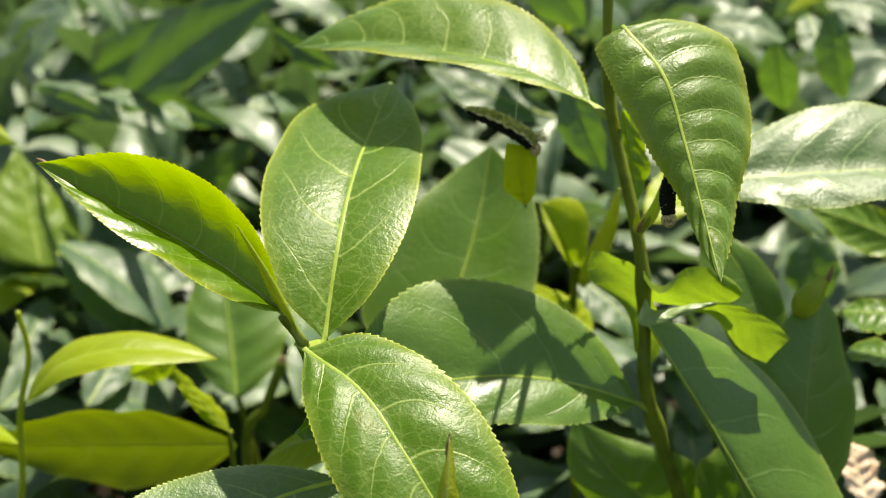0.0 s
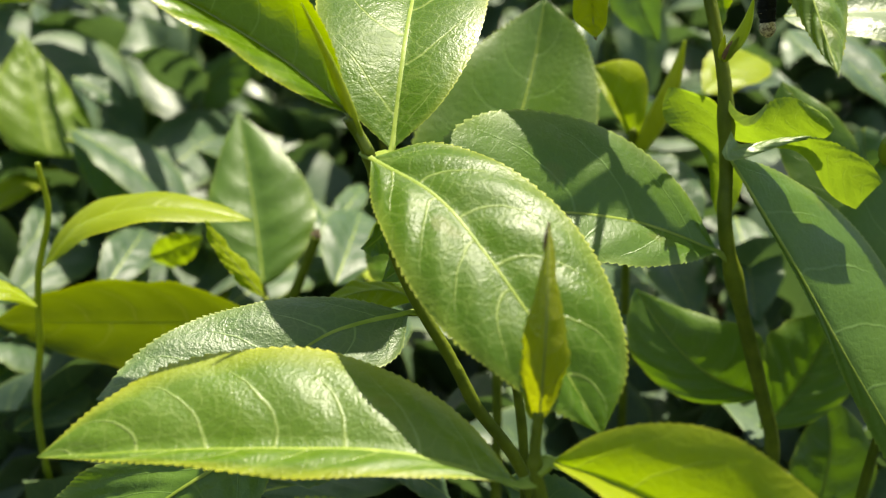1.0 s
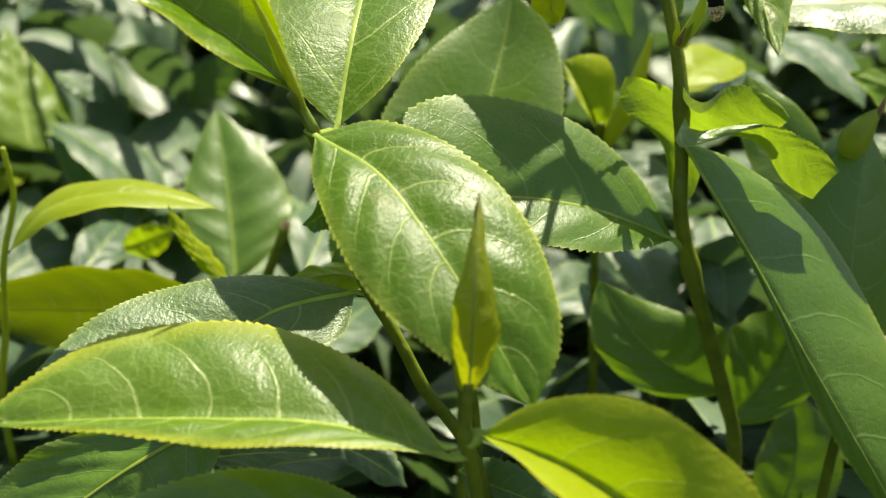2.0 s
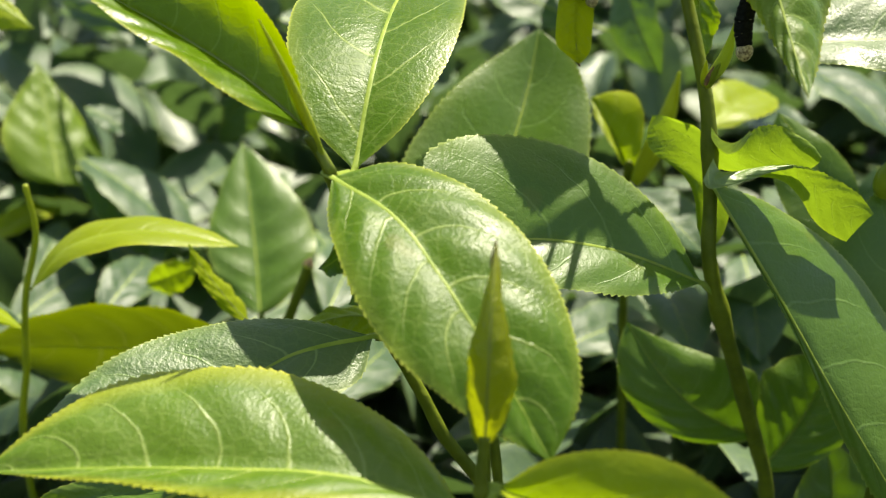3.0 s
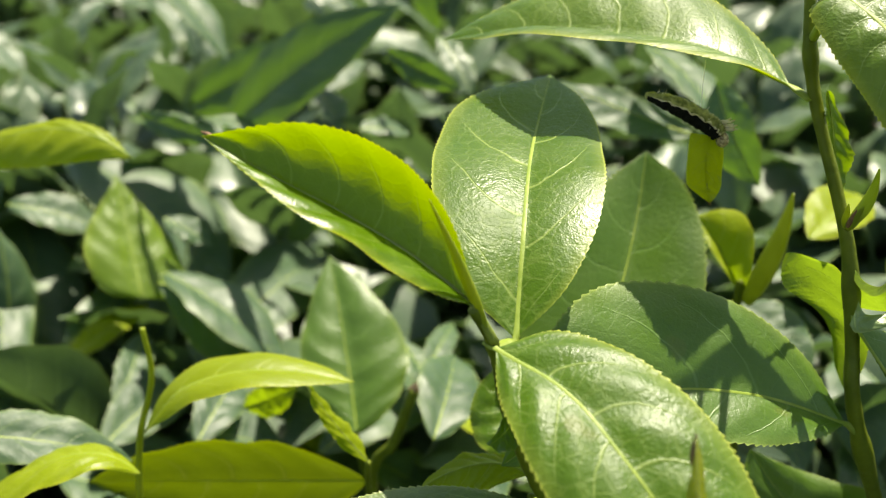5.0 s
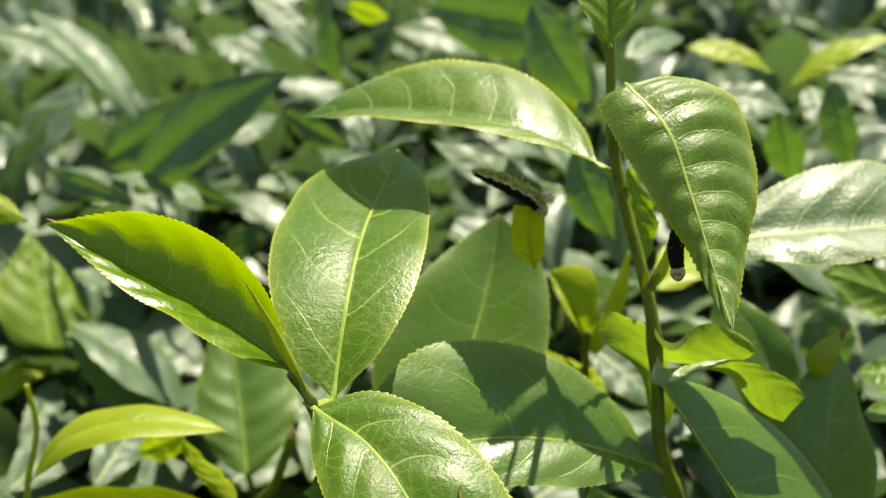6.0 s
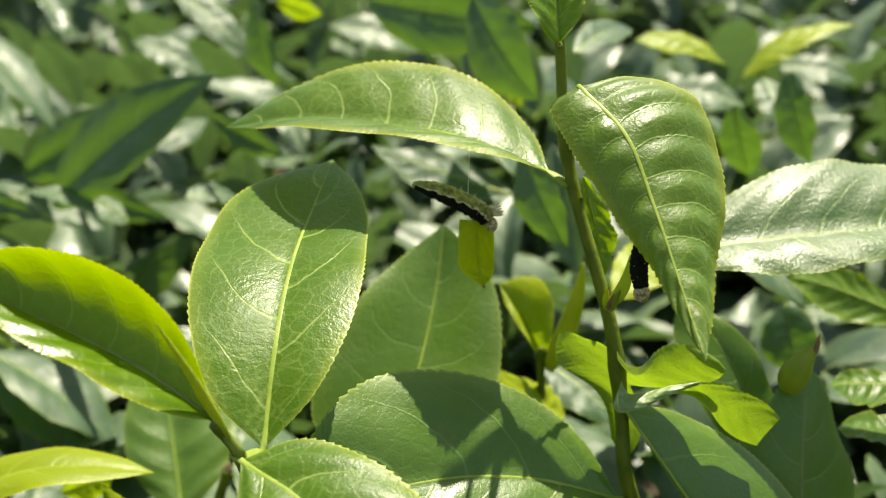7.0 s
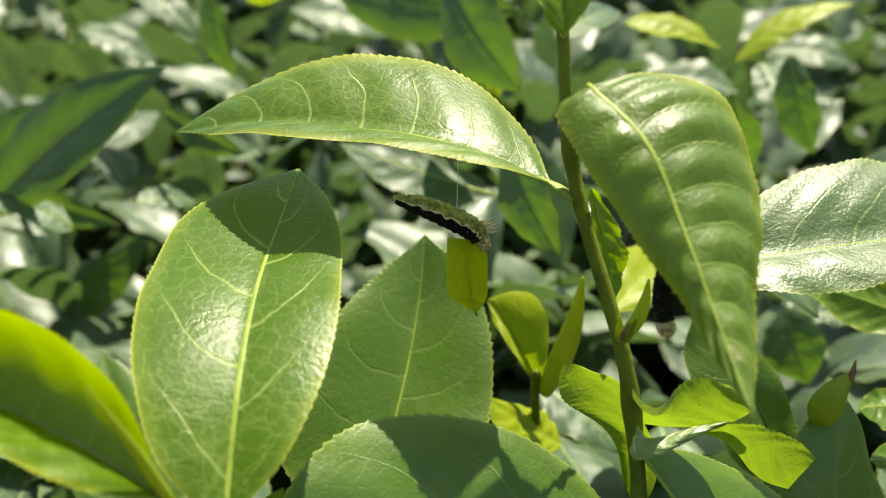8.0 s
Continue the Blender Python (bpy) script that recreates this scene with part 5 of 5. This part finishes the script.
leaf(mid_shoot, (0.0546, 0.4344, 0.8299), (0.0594, 0.4195, 0.8255), (0.0628, 0.4060, 0.8170), (0.0677, 0.4223, 0.8248), (0.0517, 0.4162, 0.8281), YOUNG, rib=0.0007, nu=50, nv=8)
leaf(mid_shoot, (-0.1180, 0.4769, 0.7968), (-0.1094, 0.4778, 0.7763), (-0.1011, 0.4848, 0.7567), (-0.1006, 0.4765, 0.7799), (-0.1181, 0.4768, 0.7725), YOUNG, rib=0.0007, nu=50, nv=8)
leaf(mid_shoot, (0.0696, 0.4065, 0.8909), (0.0859, 0.4291, 0.8968), (0.0999, 0.4542, 0.8957), (0.0779, 0.4335, 0.9025), (0.0947, 0.4238, 0.8934), YOUNG, rib=0.0007, nu=50, nv=8)
dry_leaf = base_at("dry_leaf", (0.1428, 0.3700, 0.8080), "pale tan dried leaf caught in the bush", "dry leaf")
leaf(dry_leaf, (0.1456, 0.3640, 0.8004), (0.1421, 0.3700, 0.8113), (0.1394, 0.3760, 0.8214), (0.1331, 0.3660, 0.8145), (0.1509, 0.3740, 0.8108), DRY, rib=0.0004, nu=50, nv=10, ripple=0.0012)


# ---- the bush behind: many shoots ----
def canopy(x, y):
    """The height of the bush's top."""
    rise = np.interp(y, [0.30, 0.42, 0.55, 0.80, 1.2, 3.0], [0.80, 0.855, 0.90, 0.95, 0.99, 1.06])
    return rise + 0.025 * noise.noise(Vector((x * 7, y * 7, 0.3))) + 0.02 * noise.noise(Vector((x * 17, y * 17, 2.3)))


def leaf_arrays(rng, nu=13, nv=6):
    """A plain leaf along +y, one metre long, for the bush."""
    w = rng.uniform(0.17, 0.25)
    droop = rng.uniform(-0.05, 0.22)
    fold = rng.uniform(0.02, 0.14)
    return blade((0, 0, 0), (0, 0.5, droop * 0.5 + 0.03), (0, 1, -droop * 0.4), (-w, 0.5, droop * 0.5 + 0.03 + fold), (w, 0.5, droop * 0.5 + 0.03 + fold),
                 peak=0.47, foot=0.8, point=1.0, teeth=0, ripple=0.012, nu=nu, nv=nv, seed=int(rng.integers(1e6)))


def shoot_plan(rng, height):
    """Poses and sizes of a shoot's leaves about its stem."""
    turn = rng.uniform(0, 360)
    plan = []
    count = int(rng.integers(4, 7))
    for i in range(count):
        f = i / (count - 1)
        size = (0.094 - 0.038 * f ** 2) * rng.uniform(0.85, 1.15)
        tilt = 12 + 48 * f ** 1.6 + rng.uniform(-20, 20)
        plan.append((pose(0, 0, height * (0.25 + 0.75 * f), 0, 0, turn) @ pose(0, 0, 0, tilt, rng.uniform(-25, 25), 0), size))
        turn += 137 + rng.uniform(-20, 20)
    return plan


def bush_shoot(rng):
    """One upright shoot of the bush, with stem and leaves as parts."""
    ob = base_at("tea_shoot", (0, 0, 0), "upright leafy tea shoot of the bush behind", "tea plant", "shoots of the bush")
    height = rng.uniform(0.09, 0.13)
    line = np.array([(0, 0, -0.16), (0.004, 0, -0.06), (0, 0.003, 0.0), (0.002, 0, height)])
    stem(ob, line, 0.0022, 0.0009)
    for m, size in shoot_plan(rng, height):
        sheet, coords, _ = leaf_arrays(rng, 22, 8)
        flat = sheet.reshape(-1, 3) * size
        r = np.array(m)
        sheet = (flat @ r[:3, :3].T + r[:3, 3]).reshape(sheet.shape)
        part("leaf", grid_mesh("leaf", sheet, coords), BUSH, ob)
    return ob


def build_bush():
    rng = np.random.default_rng(11)
    kinds = [bush_shoot(rng) for _ in range(9)]
    used = 0
    for iy in range(9):
        y = 0.57 + iy * 0.065
        half = 0.14 + 0.47 * y
        for x in np.arange(-half, half + 0.1, 0.085):
            px, py = x + rng.uniform(-0.025, 0.025), y + rng.uniform(-0.022, 0.022)
            at = pose(px, py, canopy(px, py) - rng.uniform(0.10, 0.15), rng.uniform(-14, 14), rng.uniform(-14, 14), rng.uniform(0, 360))
            if used < len(kinds):
                kinds[used].matrix_basis = at
            else:
                copy_thing(kinds[used % len(kinds)], at)
            used += 1


def top(x, y):
    """The height of the whole hedge's top, rounded off at its sides and low where the eye is."""
    z = canopy(x, max(y, 0.45)) if y > 0.3 else 0.80 + 0.02 * noise.noise(Vector((x * 9, y * 9, 0.7)))
    edge = min(1.52 - abs(x), y + 0.57, 2.78 - y)
    return z - 0.25 * max(0.0, 1 - edge / 0.3) ** 2


def tea_trunk(x, y, rng):
    """The woody trunk of one bush and its main branches."""
    ob = base_at("tea_bush", (x, y, 0), "grey-brown woody tea bush trunk with forking branches", "tea bush", "tea bushes of the hedge")
    fork = np.array((x + rng.uniform(-0.03, 0.03), y + rng.uniform(-0.03, 0.03), 0.22))
    stem(ob, [(x, y, -0.02), (x + 0.01, y, 0.1), fork], 0.026, 0.020, BARK, "trunk")
    for k in range(6):
        turn = k * 60 + rng.uniform(-20, 20)
        way = np.array((math.cos(radians(turn)), math.sin(radians(turn)), 0))
        stem(ob, [fork - (0, 0, 0.02), fork + way * 0.10 + (0, 0, 0.14), fork + way * 0.20 + (0, 0, 0.30), fork + way * 0.25 + (0, 0, 0.44)], 0.012, 0.003, BARK, "branch")


def build_trunks():
    rng = np.random.default_rng(21)
    for y in (-0.15, 0.55, 1.25, 2.05):
        for x in (-1.1, -0.55, 0.0, 0.55, 1.1):
            tea_trunk(x + rng.uniform(-0.08, 0.08), y + rng.uniform(-0.08, 0.08), rng)


def build_hedge():
    """Leaves past counting: the bush's inside, and the rows behind."""
    rng = np.random.default_rng(5)
    shapes = [leaf_arrays(rng, 11, 4)[:2] for _ in range(14)]
    verts, quads, uvs, total = [], [], [], 0

    def put(m, size):
        nonlocal total
        sheet, coords = shapes[int(rng.integers(len(shapes)))]
        r = np.array(m)
        verts.append(sheet.reshape(-1, 3) * size @ r[:3, :3].T + r[:3, 3])
        rows, cols = sheet.shape[:2]
        index = np.arange(rows * cols).reshape(rows, cols) + total
        q = np.stack([index[:-1, :-1], index[:-1, 1:], index[1:, 1:], index[1:, :-1]], -1).reshape(-1, 4)
        quads.append(q), uvs.append(coords.reshape(-1, 2)[q.ravel() - total])
        total += rows * cols

    # the top of the hedge behind
    for _ in range(5200):
        y = 1.08 + 1.7 * rng.random() ** 1.3
        x = rng.uniform(-1.5, 1.5)
        z = top(x, y) - 0.16 * rng.random() ** 2
        put(pose(x, y, z, rng.uniform(0, 75), rng.uniform(-30, 30), rng.uniform(0, 360)), rng.uniform(0.06, 0.10))
    # its inside, near the shoots
    for _ in range(5000):
        y = rng.uniform(0.36, 1.15)
        x = rng.uniform(-1, 1) * (0.22 + 0.5 * y)
        z = canopy(x, y) - 0.085 - 0.20 * rng.random() ** 1.4
        put(pose(x, y, z, rng.uniform(-30, 60), rng.uniform(-35, 35), rng.uniform(0, 360)), rng.uniform(0.055, 0.09))
    # the low, plucked top about the eye
    for _ in range(900):
        x, y = rng.uniform(-0.5, 0.5), rng.uniform(-0.5, 0.36)
        z = 0.70 - 0.2 * rng.random()
        put(pose(x, y, z, rng.uniform(-20, 50), rng.uniform(-35, 35), rng.uniform(0, 360)), rng.uniform(0.06, 0.09))
    # the hedge's shoulders beside the eye
    for _ in range(5200):
        x, y = rng.choice((-1, 1)) * rng.uniform(0.42, 1.5), rng.uniform(-0.55, 1.15)
        if abs(x) < 0.24 + 0.5 * y:
            continue
        z = top(x, y) - 0.18 * rng.random() ** 2
        put(pose(x, y, z, rng.uniform(0, 70), rng.uniform(-30, 30), rng.uniform(0, 360)), rng.uniform(0.06, 0.10))
    # its four sides, down to the ground
    for _ in range(7000):
        a = rng.uniform(0, 13.2)
        if a < 6.6:
            x, y, turn = (-1.52 if a < 3.3 else 1.52), -0.55 + a % 3.3, 90 if a < 3.3 else -90
        else:
            x, y, turn = -1.5 + (a - 6.6) % 3.3 * 0.91, (-0.57 if a < 9.9 else 2.76), 180 if a < 9.9 else 0
        z = rng.uniform(0.06, 0.70) + 0.16 * rng.random()
        inward = 0.16 * rng.random() - 0.05 * math.sin(z * 5)
        x, y = x - math.copysign(inward, x) * (a < 6.6), y + inward * ((a >= 6.6) * (1 if a < 9.9 else -1))
        put(pose(x, y, z, rng.uniform(-50, 50), rng.uniform(-30, 30), turn + rng.uniform(-60, 60)), rng.uniform(0.06, 0.10))
    mesh = bpy.data.meshes.new("tea_leaves")
    quads = np.concatenate(quads)
    mesh.from_pydata(np.concatenate(verts).tolist(), [], quads.tolist())
    mesh.uv_layers.new(name="UVMap").data.foreach_set("uv", np.concatenate(uvs).astype(np.float32).ravel())
    mesh.polygons.foreach_set("use_smooth", [True] * len(mesh.polygons))
    mesh.materials.append(BUSH)
    tagged(new("tea_leaves", mesh), "dense dark green leaves of the tea hedge", "tea leaves", kind="stuff")


build_bush()
build_trunks()
build_hedge()


# ---- caterpillars ----
CATERPILLAR_BACK = plain_material("olive_skin", (0.07, 0.085, 0.018), (0.30, 0.30, 0.10), 700.0, 0.7, 0.0006, gloss=0.25)
CATERPILLAR_BELLY = plain_material("black_skin", (0.003, 0.004, 0.003), (0.010, 0.011, 0.008), 900.0, 0.8, 0.0006, gloss=0.1)
CREAM = plain_material("cream_skin", (0.40, 0.34, 0.20), (0.55, 0.50, 0.34), 1200.0, 0.6, 0.0003)
HEAD = plain_material("head_skin", (0.10, 0.06, 0.02), (0.60, 0.50, 0.28), 1500.0, 0.6, 0.0003)
SILK = plain_material("silk", (0.75, 0.75, 0.70), (0.85, 0.85, 0.8), 500.0, 0.4, 0.0001)
EATEN = leaf_material("eaten_leaf", (0.15, 0.20, 0.008), (0.20, 0.25, 0.010), (0.24, 0.26, 0.04), (0.24, 0.26, 0.03), (0.46, 0.50, 0.008), 0.60, 0.4, gloss=0.25)


def caterpillar(places, width, back_up, label, back=CATERPILLAR_BACK, belly=CATERPILLAR_BELLY, legs=True):
    """A caterpillar along places from its tail to its neck, its back towards back_up."""
    line = curve_through(places, 66)
    t = np.linspace(0, 1, len(line))
    thing = base_at("caterpillar", line[33], label, "caterpillar", "caterpillars")
    tan = unit(np.gradient(line, axis=0))
    up = np.array(back_up, float)
    up = unit(up - (tan * up).sum(-1, keepdims=True) * tan)
    side = np.cross(tan, up)
    size = width * 0.5 * (0.42 + 0.58 * np.sin(np.pi * np.clip(0.03 + t * 0.80, 0, 1)) ** 0.7) * (0.72 + 0.28 * np.clip(t * 6, 0, 1))
    size = size * (1 + 0.09 * np.abs(np.sin(np.pi * 13 * t)) - 0.04 + 0.03 * np.sin(47 * t))

    def half(a, b, count):
        angle = np.linspace(a, b, count)
        bump = 1 + 0.05 * np.sin(angle * 6 + 3)
        ring = side[:, None] * (np.cos(angle) * bump)[None, :, None] + up[:, None] * (np.sin(angle) * bump)[None, :, None]
        return line[:, None] + ring * size[:, None, None]

    part("back", grid_mesh("back", half(0.0, np.pi, 13), None), back, thing, "olive green back")
    part("belly", grid_mesh("belly", half(-np.pi, 0.0, 13), None), belly, thing, "black wrinkled belly")
    for sign in (1, -1) if legs else ():
        wave = 0.08 * np.sin(np.pi * 13 * t) + 0.06 * np.sin(71 * t)
        path = line + side * (size * (1.0 + 0.0 * wave) * sign)[:, None] + up * (size * wave)[:, None]
        part("side_stripe", grid_mesh("side_stripe", tube(path[3:-2], size[3:-2] * (0.085 + 0.05 * np.sin(61 * t[3:-2])), 6), None, True), CREAM, thing, "cream wavy stripe")
    for end, spread, material, name in ((line[0], 0.17, back, "tail"), (line[-1] + tan[-1] * width * 0.28, 0.36 if legs else 0.5, HEAD, "head")):
        bm = bmesh.new()
        bmesh.ops.create_uvsphere(bm, u_segments=14, v_segments=10, radius=width * spread)
        for v in bm.verts:
            v.co = Vector((v.co.x * 0.9, v.co.y, v.co.z)) * (1 + 0.12 * noise.noise(v.co * 900)) + Vector(end)
        for f in bm.faces:
            f.smooth = True
        part(name, bm, material, thing)
    rng = np.random.default_rng(3)
    if legs:
        for k in (0.80, 0.87, 0.93):
            for sign in (1, -1):
                i = int(k * 65)
                a = line[i] + up[i] * size[i] * 0.9 + side[i] * sign * size[i] * 0.3
                b = a + (up[i] * 0.9 + tan[i] * 0.5 + side[i] * sign * 0.5) * width * 0.55
                part("leg", grid_mesh("leg", tube(curve_through([a, (a + b) / 2 + tan[i] * width * 0.05, b], 7), np.linspace(0.11, 0.03, 7) * width, 6), None, True), CREAM, thing)
    for _ in range(22 if legs else 8):
        i = int(rng.integers(4, 62))
        angle = rng.uniform(-0.3, np.pi + 0.3)
        way = side[i] * math.cos(angle) + up[i] * math.sin(angle)
        a = line[i] + way * size[i] * 0.95
        part("bristle", grid_mesh("bristle", tube(np.linspace(a, a + way * width * 0.22, 4), np.linspace(0.02, 0.006, 4) * width, 4), None, True), CREAM, thing)
    return thing


caterpillar([(0.00634, 0.321, 0.94817), (0.01235, 0.321, 0.94603), (0.01824, 0.322, 0.94297), (0.02274, 0.3225, 0.94004), (0.02439, 0.3225, 0.93791)], 0.0051, (0.25, 0.05, 1.0),
            "olive and black caterpillar resting on a hanging piece of leaf")
eaten_leaf = base_at("leaf_piece", (0.02076, 0.3225, 0.941), "yellow-green piece of an eaten leaf hanging on silk", "leaf piece")
piece = curled_leaf(eaten_leaf, [(0.01707, 0.3215, 0.93873), (0.01649, 0.321, 0.93269), (0.01655, 0.321, 0.92616), (0.01921, 0.3215, 0.92327), (0.02257, 0.322, 0.92072)], [(0.02576, 0.3235, 0.93728), (0.02578, 0.3235, 0.93157), (0.02551, 0.3235, 0.92499), (0.02457, 0.323, 0.92254), (0.02271, 0.322, 0.92071)], EATEN, bulge=(0, -0.0008, 0), nu=50, name="blade")
part("midrib", grid_mesh("midrib", tube(curve_through([(0.02139, 0.3225, 0.93801), (0.02117, 0.3218, 0.93088), (0.02191, 0.3218, 0.92399), (0.02257, 0.3218, 0.92092)], 30), np.linspace(0.0002, 0.00008, 30), 6), None, True), RIB_DARK, piece)
bud(eaten_leaf, (0.02232, 0.3218, 0.92121), (0.02293, 0.3218, 0.92007), 0.0008, material=BROWN_TIP, label="brown leaf tip")
thread = base_at("silk_thread", (0.01943, 0.322, 0.94408), "thin pale silk thread from a leaf to the caterpillar", "silk thread")
part("strand", grid_mesh("strand", tube(np.linspace((0.01942, 0.322, 0.94379), (0.02034, 0.322, 0.9567), 12), [0.00006] * 12, 5), None, True), SILK, thread)
caterpillar([(0.05709, 0.283, 0.94267), (0.05617, 0.283, 0.93863), (0.05547, 0.2825, 0.93398), (0.05593, 0.282, 0.92972)], 0.0041, (0.6, -0.8, 0.2),
            "dark caterpillar hanging head down beside the stem", back=CATERPILLAR_BELLY, legs=False)
